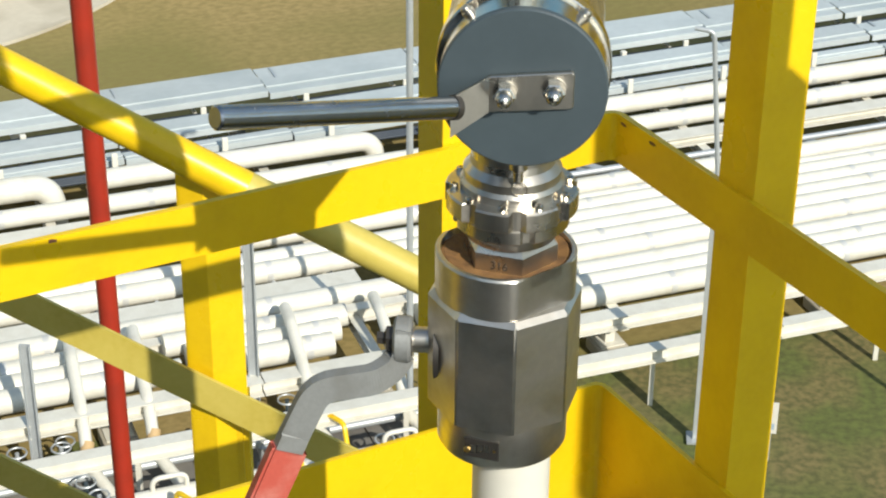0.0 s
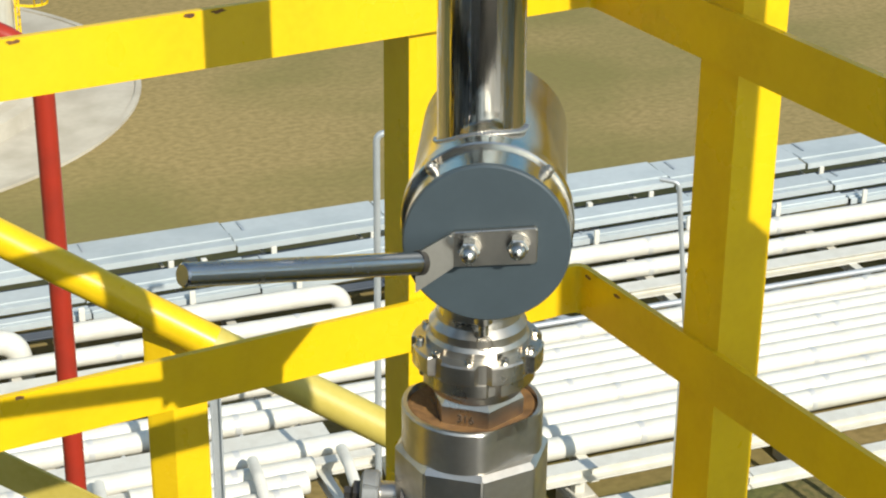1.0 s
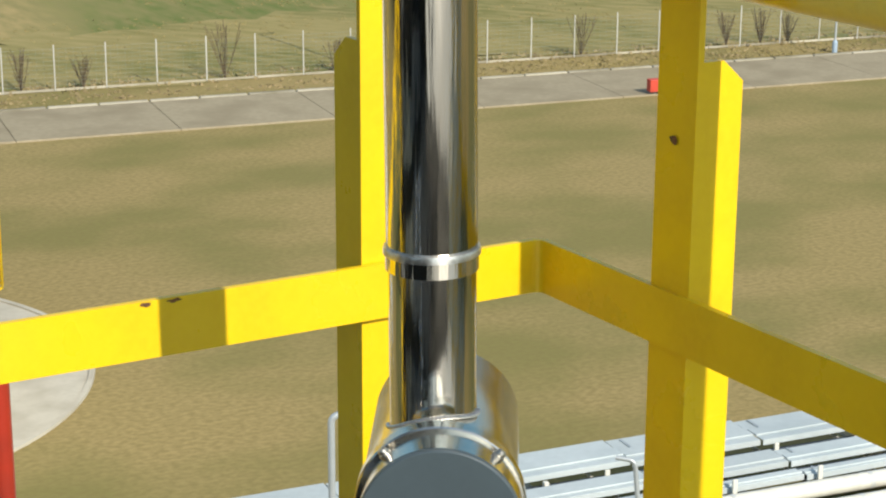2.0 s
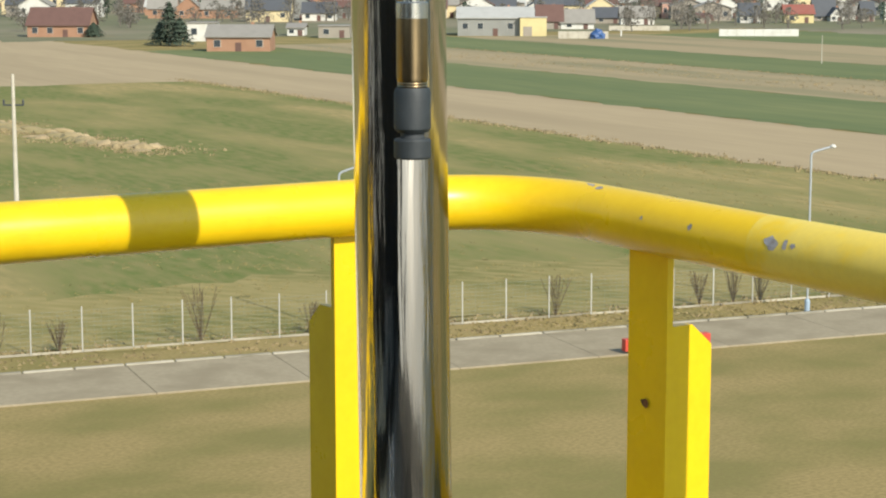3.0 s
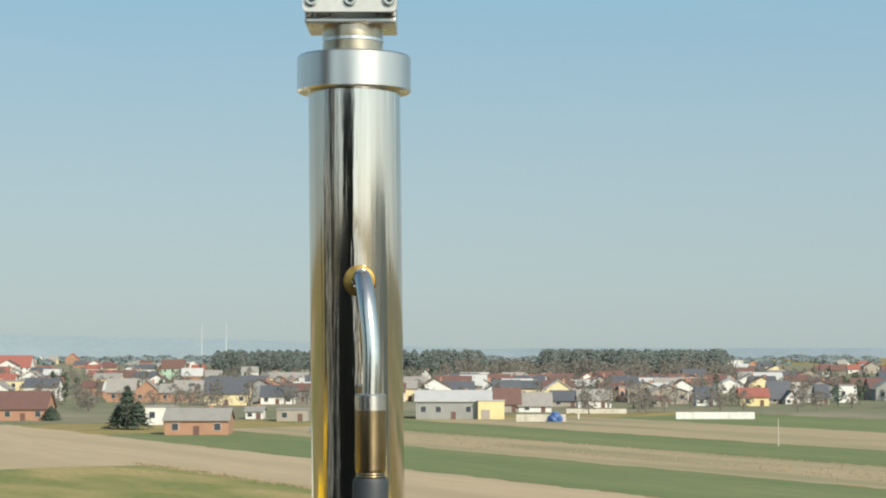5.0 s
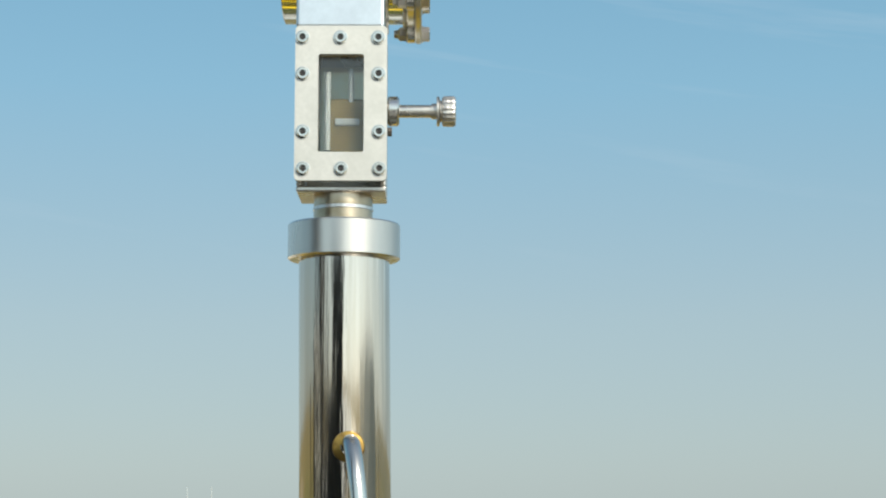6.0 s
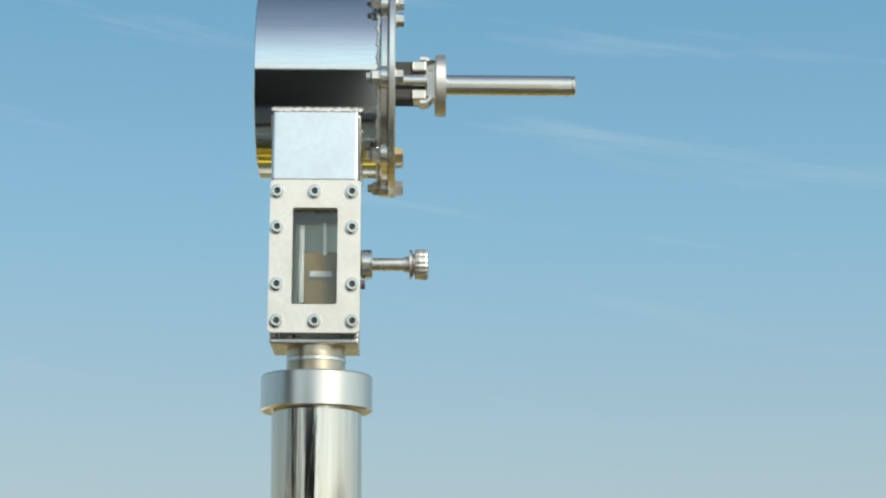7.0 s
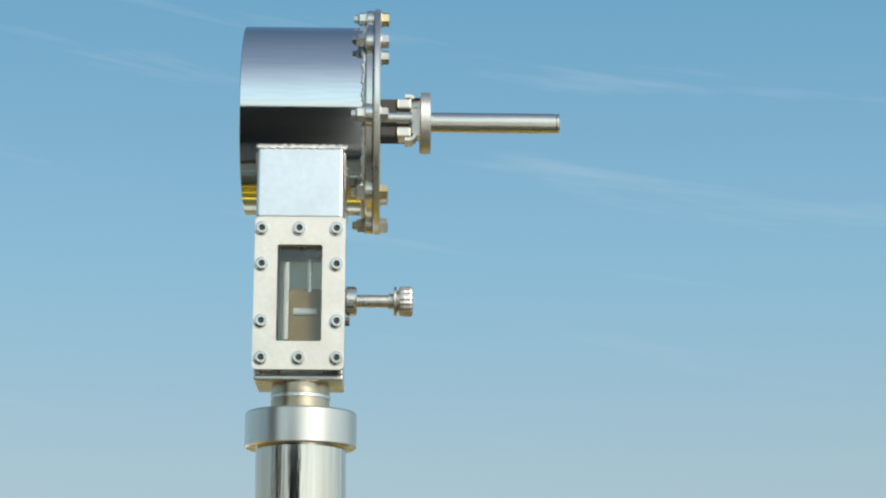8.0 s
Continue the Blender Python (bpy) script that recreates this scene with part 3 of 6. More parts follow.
ladder_a = math.atan2(41.8 - 41.0, -11.5 + 17.5)
ladder = thing("cage_ladder", TC + Vector((math.cos(ladder_a) * 5.4, math.sin(ladder_a) * 5.4, 0.4)), "yellow caged steel ladder fixed to the tank shell", "ladder")
LR, LT = Vector((math.cos(ladder_a), math.sin(ladder_a), 0)), Vector((-math.sin(ladder_a), math.cos(ladder_a), 0))
foot = TC + LR * 5.45
for side in (-0.25, 0.25):
    piece("stringer", bm_tube([foot + LT * side + Vector((0, 0, 0.2)), foot + LT * side + Vector((0, 0, 12.4))], 0, flat=(0.05, 0.02)), YELLOW, ladder)
for k in range(40):
    z = 0.5 + k * 0.3
    piece("rung", bm_tube([foot - LT * 0.25 + Vector((0, 0, z)), foot + LT * 0.25 + Vector((0, 0, z))], 0.014, 6), YELLOW, ladder)
for k in range(14):
    z = 2.3 + k * 0.72
    pts = [foot + LR * (0.36 + 0.36 * math.sin(a)) - LT * 0.36 * math.cos(a) + Vector((0, 0, z)) for a in [math.pi * j / 12 for j in range(13)]]
    pts = [foot - LT * 0.3 + Vector((0, 0, z))] + pts + [foot + LT * 0.3 + Vector((0, 0, z))]
    piece("hoop", bm_tube(pts, 0, flat=(0.012, 0.06)), YELLOW, ladder)
for j in range(1, 12, 2):
    a = math.pi * j / 12
    p = foot + LR * (0.36 + 0.36 * math.sin(a)) - LT * 0.36 * math.cos(a)
    piece("cage_bar", bm_tube([p + Vector((0, 0, 2.3)), p + Vector((0, 0, 11.7))], 0.022, 6), YELLOW, ladder)

# ---- pipe rack ----
S0, BAY = 11.5, 3.73
FRAMES = [S0 + BAY * k for k in range(-5, 7)]
S_END = (-9.0, 36.0)


def beam(a, b, w, h, bm=None, web=0.02):
    """An I-beam from a to b."""
    a, b = Vector(a), Vector(b)
    own = bm_tube([a + Vector((0, 0, h / 2)), b + Vector((0, 0, h / 2))], 0, flat=(w, web), bm=bm)
    bm_tube([a - Vector((0, 0, h / 2)), b - Vector((0, 0, h / 2))], 0, flat=(w, web), bm=own)
    return bm_tube([a, b], 0, flat=(web, h - web), bm=own)


for s in FRAMES:
    fr = thing("rack_portal", on_rack(s, 22.6, 0), "white steel portal of the pipe rack on concrete footings", "portal", "pipe rack portals")
    for q in (22.15, 26.4, 30.2):
        piece("footing", bm_box(0.5, 0.5, 0.2, on_rack(s, q, 0.1), bevel=0.03, rot=Matrix.Rotation(0.45, 3, "Z")), CONCRETE, fr)
        piece("base_plate", bm_box(0.4, 0.4, 0.03, on_rack(s, q, 0.215), rot=Matrix.Rotation(0.45, 3, "Z")), WHITE, fr)
        piece("post", bm_box(0.16, 0.16, 0.5, on_rack(s, q, 0.47), bevel=0.01, rot=Matrix.Rotation(0.45, 3, "Z")), WHITE, fr)
    piece("cross_beam", beam(on_rack(s, 21.6, 0.78), on_rack(s, 31.6, 0.78), 0.16, 0.16), WHITE, fr)
    piece("stand", bm_box(0.07, 0.07, 0.8, on_rack(s, 20.62, 0.4)), WHITE, fr)
    piece("upper_post", bm_box(0.1, 0.1, 0.42, on_rack(s, 29.9, 1.07), bevel=0.01, rot=Matrix.Rotation(0.45, 3, "Z")), WHITE, fr)


def run_pipe(s0, s1, q, z, r, mat=WHITE, end_down=False, label="white painted insulated process pipe on the rack"):
    ob = thing("rack_pipe", on_rack(s0, q, z - r), label, "pipe", "pipes on the rack")
    pts = [on_rack(s0, q, z), on_rack(s1, q, z)]
    if end_down:
        pts = arc(pts + [on_rack(s1 + 0.01, q - 0.02, 0.1)], r * 1.9, 8)
    piece("shell", bm_tube(pts, r, 18), mat, ob)
    rng = random.Random(q * 100)
    s = s0 + rng.uniform(0.5, 2.0)
    while s < s1 - 0.4 and r > 0.08:
        # cladding rings whose grey stands for the shadows of the brackets
        piece("cladding_band", bm_tube([on_rack(s, q, z), on_rack(s + 0.09, q, z)], r + 0.006, 18, caps=True), SHADE_BAND, ob)
        s += rng.uniform(2.2, 3.6)
    return ob


# wide cable trays at the far side
for q, w, z in ((30.62, 1.12, 1.35), (29.34, 0.64, 1.3), (28.6, 0.3, 1.25)):
    tray = thing("cable_tray", on_rack(0, q, z), "pale galvanised cable tray with fitted covers", "cable tray", "cable trays")
    s = S_END[0]
    i = 0
    while s < S_END[1]:
        length = 2.9
        b = bm_box(length - 0.015, w, 0.012, bevel=0.003, segs=1)
        bm_box(length - 0.015, 0.012, 0.1, (0, -w / 2, -0.055), bm=b)
        bm_box(length - 0.015, 0.012, 0.1, (0, w / 2, -0.055), bm=b)
        bm_box(length - 0.015, w * 0.3, 0.03, (0, -w * 0.12, 0.02), bevel=0.006, segs=1, bm=b)
        b.transform(Matrix.Translation(on_rack(s + length / 2, q, z + 0.004 * (i % 3))) @ Matrix.Rotation(math.atan2(0.436, 0.9), 4, "Z") @ Matrix.Rotation(0.012 * ((i * 7) % 5 - 2), 4, "X"))
        piece("cover", b, TRAY, tray)
        b = bm_box(0.05, w * 0.4, 0.03, on_rack(s + 0.3, q + w * 0.2, z + 0.02), rot=Matrix.Rotation(0.45, 3, "Z"))
        piece("clip", b, GALV, tray)
        s += length
        i += 1
# dark bars added between the trays to paint the shade in the gaps
for q, w in ((29.86, 0.42), (28.88, 0.34), (28.3, 0.2)):
    run = thing("tray_shade_run", on_rack(0, q, 1.0), "dark blue-grey bars that paint the shade between the trays", "cables", "cable runs")
    for k in range(4):
        piece("cable", bm_tube([on_rack(S_END[0], q + w * (k / 3 - 0.5), 1.08), on_rack(S_END[1], q + w * (k / 3 - 0.5), 1.08)], w / 7, 10), TRAY_SHADE, run)
for k in range(-9, 12):
    s = S0 + BAY / 2 * k - 0.6
    br = thing("tray_bracket", on_rack(s, 28.6, 0.86), "white steel bracket that holds the cable trays", "bracket", "tray brackets")
    piece("upright", bm_box(0.1, 0.05, 0.6, on_rack(s, 28.3, 1.17), bevel=0.008, rot=Matrix.Rotation(0.45, 3, "Z"), segs=1), WHITE, br)
    piece("upright", bm_box(0.1, 0.05, 0.4, on_rack(s, 29.85, 1.15), bevel=0.008, rot=Matrix.Rotation(0.45, 3, "Z"), segs=1), WHITE, br)
    piece("arm", bm_box(0.06, 2.6, 0.06, on_rack(s, 29.7, 0.95), bevel=0.008, rot=Matrix.Rotation(0.45, 3, "Z"), segs=1), WHITE, br)

# the pipes, from the far side to the near side
run_pipe(-9, 4.2, 28.0, 1.22, 0.21, end_down=True)
run_pipe(5.0, 9.7, 28.0, 1.18, 0.17, end_down=True)
run_pipe(10.6, 36, 28.0, 1.15, 0.165)
run_pipe(-9, 36, 27.35, 1.06, 0.15)
run_pipe(-9, 36, 26.0, 1.0, 0.055, GALV, label="thin grey galvanised pipe on the rack")
run_pipe(-9, 36, 25.5, 1.02, 0.15)
run_pipe(-9, 36, 24.85, 1.0, 0.15)
run_pipe(12.2, 36, 25.18, 0.97, 0.1)
for i, q in enumerate((24.45, 24.1, 23.75, 23.4)):
    run_pipe(-9 if i in (0, 3) else 8.7, 36, q, 1.02, 0.165 if i != 2 else 0.175)
flat = thing("rack_beam", on_rack(-9, 23.8, 0.95), "wide white flat-topped steel beam between the pipes", "steel beam", "rack beams")
for k in range(3):
    piece("length", beam(on_rack(-9 + 5.7 * k, 23.78, 0.98), on_rack(-3.32 + 5.7 * k, 23.78, 0.98), 0.42, 0.2), WHITE, flat)
for k in range(9):
    s = 0.6 + 0.9 * k
    ct = thing("cross_pipe", on_rack(s, 24.1, 0.8), "short grey pipe between the white pipes", "pipe", "cross pipes")
    piece("tube", bm_tube([on_rack(s, 24.3, 0.9), on_rack(s + 0.1, 23.9, 0.86)], 0.04, 10), GALV if k % 2 else DARK, ct)
for i, q in enumerate((22.9, 22.55, 22.2)):
    run_pipe(-9, 4.3 + 0.35 * i, q, 1.0, 0.172)
    run_pipe(4.9 + 0.25 * i, 7.6 - 0.2 * i, q, 1.0, 0.172)
    run_pipe(8.6, 36, q, 1.0, 0.172)

for q, z, w, h, lab in ((26.75, 0.96, 0.34, 0.16, "white steel longitudinal beam of the rack"), (23.05, 0.9, 0.2, 0.2, "white steel beam under the pipes"),
                        (21.6, 0.92, 0.28, 0.2, "white steel edge beam of the pipe rack"), (20.6, 0.9, 0.22, 0.2, "white steel outer beam of the pipe rack")):
    lb = thing("rack_beam", on_rack(0, q, z - h / 2), lab, "steel beam", "rack beams")
    for k in range(6):
        piece("length", beam(on_rack(S_END[0] + 7.5 * k + 0.01, q, z), on_rack(S_END[0] + 7.5 * (k + 1) - 0.01, q, z), w, h), WHITE, lb)
for k in range(-4, 6):
    s = S0 + BAY * k + 1.8
    d = thing("brace", on_rack(s, 25.9, 0.8), "grey angled steel brace between the pipes", "brace", "rack braces")
    piece("bar", beam(on_rack(s - 0.4, 26.6, 0.84), on_rack(s + 0.5, 25.5, 0.84), 0.14, 0.1), GALV, d)
    piece("bar", bm_tube([on_rack(s - 1.2, 26.2, 0.84), on_rack(s + 0.5, 26.3, 0.84)], 0, flat=(0.1, 0.05)), GALV, d)

# tall grey channel posts and hooked conduits
for x, y, h, hook in ((-4.3, 22.2, 3.55, 0), (-2.15, 22.35, 6.85, 0.25), (1.88, 22.65, 4.1, 0), (5.75, 22.75, 6.1, -0.3), (-7.0, 20.7, 2.3, 0)):
    cp = thing("conduit_post", (x, y, 0), "tall grey galvanised conduit post beside the pipes", "post", "conduit posts")
    pts = [Vector((x, y, 0)), Vector((x, y, h))]
    if hook:
        pts = arc(pts + [Vector((x + hook, y + 0.05, h + 0.02))], 0.12)
        piece("conduit", bm_tube(pts, 0.045, 10), GALV, cp)
    else:
        piece("web", bm_tube(pts, 0, flat=(0.13, 0.02)), GALV, cp)
        piece("flange", bm_tube([p + Vector((-0.065, -0.03, 0)) for p in pts], 0, flat=(0.012, 0.07)), GALV, cp)
        piece("flange", bm_tube([p + Vector((0.065, -0.03, 0)) for p in pts], 0, flat=(0.012, 0.07)), GALV, cp)
    piece("foot_plate", bm_box(0.3, 0.3, 0.03, (x, y, 0.05)), GALV, cp)

# branch pipes that come out of the rack and drop
for s, q0 in ((3.6, 23.0), (4.5, 23.0), (6.7, 22.9), (8.0, 22.8), (1.2, 23.0)):
    bp = thing("branch_pipe", on_rack(s, 19.4, 0), "white branch pipe with a tan band, dropping out of the rack", "pipe", "branch pipes")
    pts = [on_rack(s, q0, 1.3), on_rack(s - 0.05, q0 - 0.5, 1.32), on_rack(s - 0.1, q0 - 1.4, 1.0), on_rack(s - 0.15, q0 - 2.0, 0.55), on_rack(s + 0.1, q0 - 2.7, 0.35), on_rack(s + 0.1, q0 - 3.9, 0.3)]
    pts = arc(pts, 0.3, 5)
    piece("pipe", bm_tube(pts, 0.085, 14), WHITE, bp)
    m = on_rack(s - 0.132, q0 - 1.8, 0.70)
    piece("tan_band", bm_tube([m + Vector((0, 0.06, 0.04)), m - Vector((-0.01, 0.06, 0.05))], 0.093, 14), TAN, bp)
    piece("support", bm_box(0.1, 0.1, 0.3, on_rack(s + 0.1, q0 - 3.4, 0.1), bevel=0.01), GALV, bp)

# low pipework and valves in front of the rack
slab = thing("yard_slab", on_rack(3, 19, 0), "grey concrete yard slab under the pipework", "pavement", kind="structure")
for i in range(6):
    for j in range(2):
        b = bm_box(1.98, 1.58, 0.08, on_rack(-1.6 + 2 * i, 19.2 + 1.6 * j, 0.02), bevel=0.01, rot=Matrix.Rotation(0.451, 3, "Z"), segs=1)
        piece("slab", b, YARD, slab)
for i, (q, z, r, s0, s1) in enumerate(((20.0, 0.55, 0.12, -8, 8.6), (19.55, 0.5, 0.09, -8, 8.3), (18.9, 0.45, 0.1, -8, 8.8), (20.9, 0.45, 0.06, -8, 8.5), (21.25, 0.5, 0.08, -8, 9.0))):
    ob = run_pipe(s0, s1, q, z, r, WHITE if i != 3 else GALV)
    for k in range(5):
        piece("stand", bm_box(0.08, 0.08, z - r, on_rack(s0 + 1.2 + 3.3 * k, q, (z - r) / 2)), GALV, ob)
rng = random.Random(5)
for k in range(30):
    s, q = rng.uniform(1.0, 8.7), rng.uniform(18.8, 21.6)
    gv = thing("gate_valve", on_rack(s, q, 0.06), "small grey gate valve with a handwheel in the pipework", "valve", "gate valves")
    p = on_rack(s, q, 0.06)
    piece("body", bm_lathe([(0, 0), (0.1, 0), (0.1, 0.04), (0.05, 0.06), (0.07, 0.25), (0.09, 0.32), (0.09, 0.36), (0.03, 0.38), (0.03, 0.6), (0, 0.6)], 12, p), GREY if k % 3 else GALV, gv)
    ring = [p + Vector((0.13 * math.cos(a), 0.13 * math.sin(a), 0.6)) for a in [2 * math.pi * j / 14 for j in range(15)]]
    piece("handwheel", bm_tube(ring, 0.014, 6), GALV, gv)
for k in range(9):
    s, q = 1.6 + 0.85 * k + rng.uniform(-0.2, 0.2), rng.uniform(19.2, 21.4)
    yp = thing("gas_line", on_rack(s, q, 0.06), "thin yellow gas line bent over the pipework", "pipe", "yellow gas lines")
    h = rng.uniform(0.5, 1.0)
    piece("tube", bm_tube(arc([on_rack(s, q, 0.06), on_rack(s, q, h), on_rack(s + 0.25, q - 0.5, h), on_rack(s + 0.25, q - 0.9, 0.06)], 0.14), 0.036, 8), YELLOW, yp)
for k in range(7):
    s, q = 2.0 + 1.05 * k, 19.3 + 0.35 * (k % 3)
    wb = thing("hoop_pipe", on_rack(s, q, 0.06), "small white pipe hoop standing in the yard", "pipe", "white pipe hoops")
    piece("tube", bm_tube(arc([on_rack(s, q, 0.06), on_rack(s, q, 0.85), on_rack(s + 0.45, q, 0.85), on_rack(s + 0.45, q, 0.06)], 0.12), 0.035, 10), WHITE, wb)

goose = thing("goose_neck_conduit", (1.88, 22.65, 4.08), "thin grey conduit with a hooked end on top of the post", "conduit")
piece("tube", bm_tube(arc([Vector((1.87, 22.65, 4.0)), Vector((1.66, 22.65, 6.2)), Vector((1.42, 22.7, 6.22))], 0.1), 0.032, 10), GALV, goose)

plate = thing("info_plate", (2.83, 22.2, 0), "small white sign plate on a post in the grass", "sign")
piece("post", bm_box(0.04, 0.04, 0.6, (2.83, 22.25, 0.3)), GALV, plate)
piece("board", bm_box(0.16, 0.02, 0.5, (2.83, 22.2, 0.75), bevel=0.004), PLASTER, plate)
piece("mark", bm_box(0.09, 0.004, 0.1, (2.83, 22.187, 0.62)), BLUE, plate)


# ---- platform and railing ----
platform = thing("platform", (0, 0, 14.2), "dark steel platform with a fine grating", "platform", kind="structure")
FLOOR = 14.245
b = bmesh.new()
for i in range(-60, 62):
    s = i * 0.05
    if -1.9 < s < -0.1:
        bm_tube([on_a(0.02, FLOOR - 0.015, -0.01) - UA * 0 + UB * (s + 1.93), on_a(2.7, FLOOR - 0.015, -0.01) + UB * (s + 1.93)], 0, flat=(0.006, 0.03), bm=b)
piece("grating", b, GRIDSTEEL, platform)
for s in (0.03, 0.9, 1.8, 2.7):
    piece("joist", beam(on_a(s, FLOOR - 0.09, 0.0), on_a(s, FLOOR - 0.09, -1.83), 0.06, 0.1), GRIDSTEEL, platform)
# unseen tank, its wide coned roof added as a bright reflector for the steel
shell = bm_lathe([(0, 0), (12.5, 0), (12.5, 14.0), (12.4, 14.05), (0, 15.6)], 128, (-0.6, -12.15, 0))
tagged(part("wall_tank", shell, WHITE), "unseen white tank under the platform, added as a bright reflector", "tank", kind="structure")
# white tanks added out of view on both sides, which the polished steel mirrors
for x, y in ((26.0, -9.5), (-36.0, -12.0)):
    shell = bm_lathe([(0, 0), (10.5, 0), (10.5, 16.4), (10.4, 16.5), (0, 17.6)], 96, (x, y, 0))
    tagged(part("wall_tank", shell, WHITE), "unseen plain white tank shell added for reflections in the steel", "tank", kind="structure")
# plain dark walls added behind the viewpoint, only for dark bands in polished steel
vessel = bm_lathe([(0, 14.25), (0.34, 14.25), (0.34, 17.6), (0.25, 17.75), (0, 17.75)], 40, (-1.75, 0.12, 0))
tagged(part("wall_column", vessel, BLACK), "unseen dark column added for reflections in the steel", "vessel", kind="structure")

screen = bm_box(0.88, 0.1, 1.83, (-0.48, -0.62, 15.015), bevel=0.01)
tagged(part("wall_screen", screen, BLACK), "unseen plain dark panel added for reflections in the steel", "wall", kind="structure")

# angled panel and outer column, added to widen the dark band in the riser
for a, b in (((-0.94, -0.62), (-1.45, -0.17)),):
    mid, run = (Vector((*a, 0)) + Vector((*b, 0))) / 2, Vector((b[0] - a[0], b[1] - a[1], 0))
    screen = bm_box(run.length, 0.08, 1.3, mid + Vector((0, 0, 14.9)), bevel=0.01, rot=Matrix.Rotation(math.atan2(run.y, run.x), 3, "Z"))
    tagged(part("wall_screen_side", screen, BLACK), "unseen plain dark panel set at an angle, added for reflections", "wall", kind="structure")
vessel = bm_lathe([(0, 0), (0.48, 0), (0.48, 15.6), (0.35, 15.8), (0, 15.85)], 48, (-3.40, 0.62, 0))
tagged(part("wall_column_outer", vessel, BLACK), "unseen tall dark column added for reflections in the steel", "vessel", kind="structure")

railing = thing("railing", CORNER + Vector((0, 0, 14.2)), "yellow painted steel railing with chipped paint round the platform", "railing")
HAND = arc([on_a(1.4, 15.2875), on_a(0, 15.2875), on_b(0.335, 15.2825)], 0.14, 14)
piece("handrail", bm_tube(HAND, 0.0242, 32), YELLOW, railing, "yellow tube with chipped paint")
piece("handrail", bm_tube([on_b(0.335, 15.2825), on_b(0.9, 15.279), on_b(1.5, 15.276)], 0.0242, 32), FADED, railing, "faded pale yellow tube with worn paint")
BAR_H = 0.0495


def corner_bar(z, h, thick=0.006):
    pts = arc([on_a(1.4, z, -0.004), on_a(0.0, z, -0.004) + UB * 0.0, on_b(1.5, z, -0.004)], 0.012, 4)
    return bm_tube(pts, 0, flat=(thick, h))


piece("knee_rail", corner_bar(14.982, BAR_H), YELLOW, railing)
piece("knee_rail", corner_bar(14.677, BAR_H), YELLOW, railing)
piece("toe_board", corner_bar(14.322, 0.15, 0.005), YELLOW, railing)


def angle_post(at, along, out, top, cut, legs=(0.055, 0.046)):
    """An angle-iron post: a leg along the rail up to the handrail and a leg outwards, cut short with a chamfer."""
    t = 0.006
    own = bmesh.new()
    z0 = 14.1 if top > 14.5 else 0.0
    for base, d, side, ztop, chamfer, w in ((at, along, out, top, 0.0, legs[0]), (at + out * t, out, along, cut, 0.020, legs[1] - t)):
        p = [base + Vector((0, 0, z0)), base + d * w + Vector((0, 0, z0))]
        q = [base + Vector((0, 0, ztop)), base + d * (w - chamfer) + Vector((0, 0, ztop))]
        ring = [p[0], p[1], base + d * w + Vector((0, 0, ztop - chamfer * 0.9)), q[1], q[0]] if chamfer else [p[0], p[1], q[1], q[0]]
        front = [own.verts.new(v) for v in ring]
        back = [own.verts.new(v + side * t) for v in ring]
        own.faces.new(front)
        own.faces.new(back[::-1])
        for i in range(len(ring)):
            j = (i + 1) % len(ring)
            own.faces.new((front[i], back[i], back[j], front[j]))
    bmesh.ops.recalc_face_normals(own, faces=own.faces[:])
    return own


for s in (0.182, 1.1):
    piece("post", angle_post(on_a(s, 0, 0.001), -UA, -UB, 15.27, 15.202), YELLOW, railing)
for s in (0.215, 0.785):
    piece("post", angle_post(on_b(s, 0, 0.001), -UB, -UA, 15.268, 15.202, (0.050, 0.046)), YELLOW, railing)
# grey chips where the paint is gone
rng = random.Random(11)
chips = [(1, 0.118, 0.020, 0.013), (1, 0.27, 0.006, 0.006), (1, 0.362, 0.017, 0.011), (1, 0.3765, 0.005, 0.009), (1, 0.385, 0.006, 0.005), (1, 0.135, 0.012, 0.006), (1, 0.21, 0.004, 0.004), (0, 0.155, 0.012, 0.006)]


def chip_on_tube(centre, along, ang, length, width):
    own = bmesh.new()
    n = along.cross(Vector((0, 0, 1))).normalized()
    if n.y > 0:
        n = -n
    ring = []
    rr = random.Random(length * 1e4 + width * 1e5)
    for j in range(11):
        a = 2 * math.pi * j / 11
        k = rr.uniform(0.6, 1.1)
        th = ang + width / 0.0243 * math.sin(a) * k / 2
        ring.append(own.verts.new(centre + along * (length / 2 * math.cos(a) * k) + (n * math.cos(th) + Vector((0, 0, 1)) * math.sin(th)) * 0.02445))
    own.faces.new(ring)
    return own


for k, s, lx, wy in chips:
    c = on_b(s, 15.2875 - min(s, 0.335) * 0.0149) if k else on_a(s, 15.2875)
    piece("paint_chip", chip_on_tube(c, UB if k else UA, radians(20 if s > 0.2 else 70), lx, wy), CHIP, railing)
for s, z in ((0.385, 15.0045), (0.53, 15.004), (0.03, 14.699), (0.075, 14.699), (0.36, 15.0045), (0.55, 14.699)):
    c = on_a(s, z, -0.0082) if s > 0.2 else on_b(s, z, -0.0082)
    own = bmesh.new()
    ring = []
    for j in range(12):
        a = 2 * math.pi * j / 12
        k = rng.uniform(0.5, 1.1)
        ring.append(own.verts.new(c + (UA if s > 0.2 else UB) * (0.0065 * math.cos(a) * k) + Vector((0, 0, 0.0022 * math.sin(a) * k - 0.0002))))
    own.faces.new(ring)
    piece("rust_spot", own, RUST, railing)
c = on_b(0.19, 15.135, -0.0003)
own = bmesh.new()
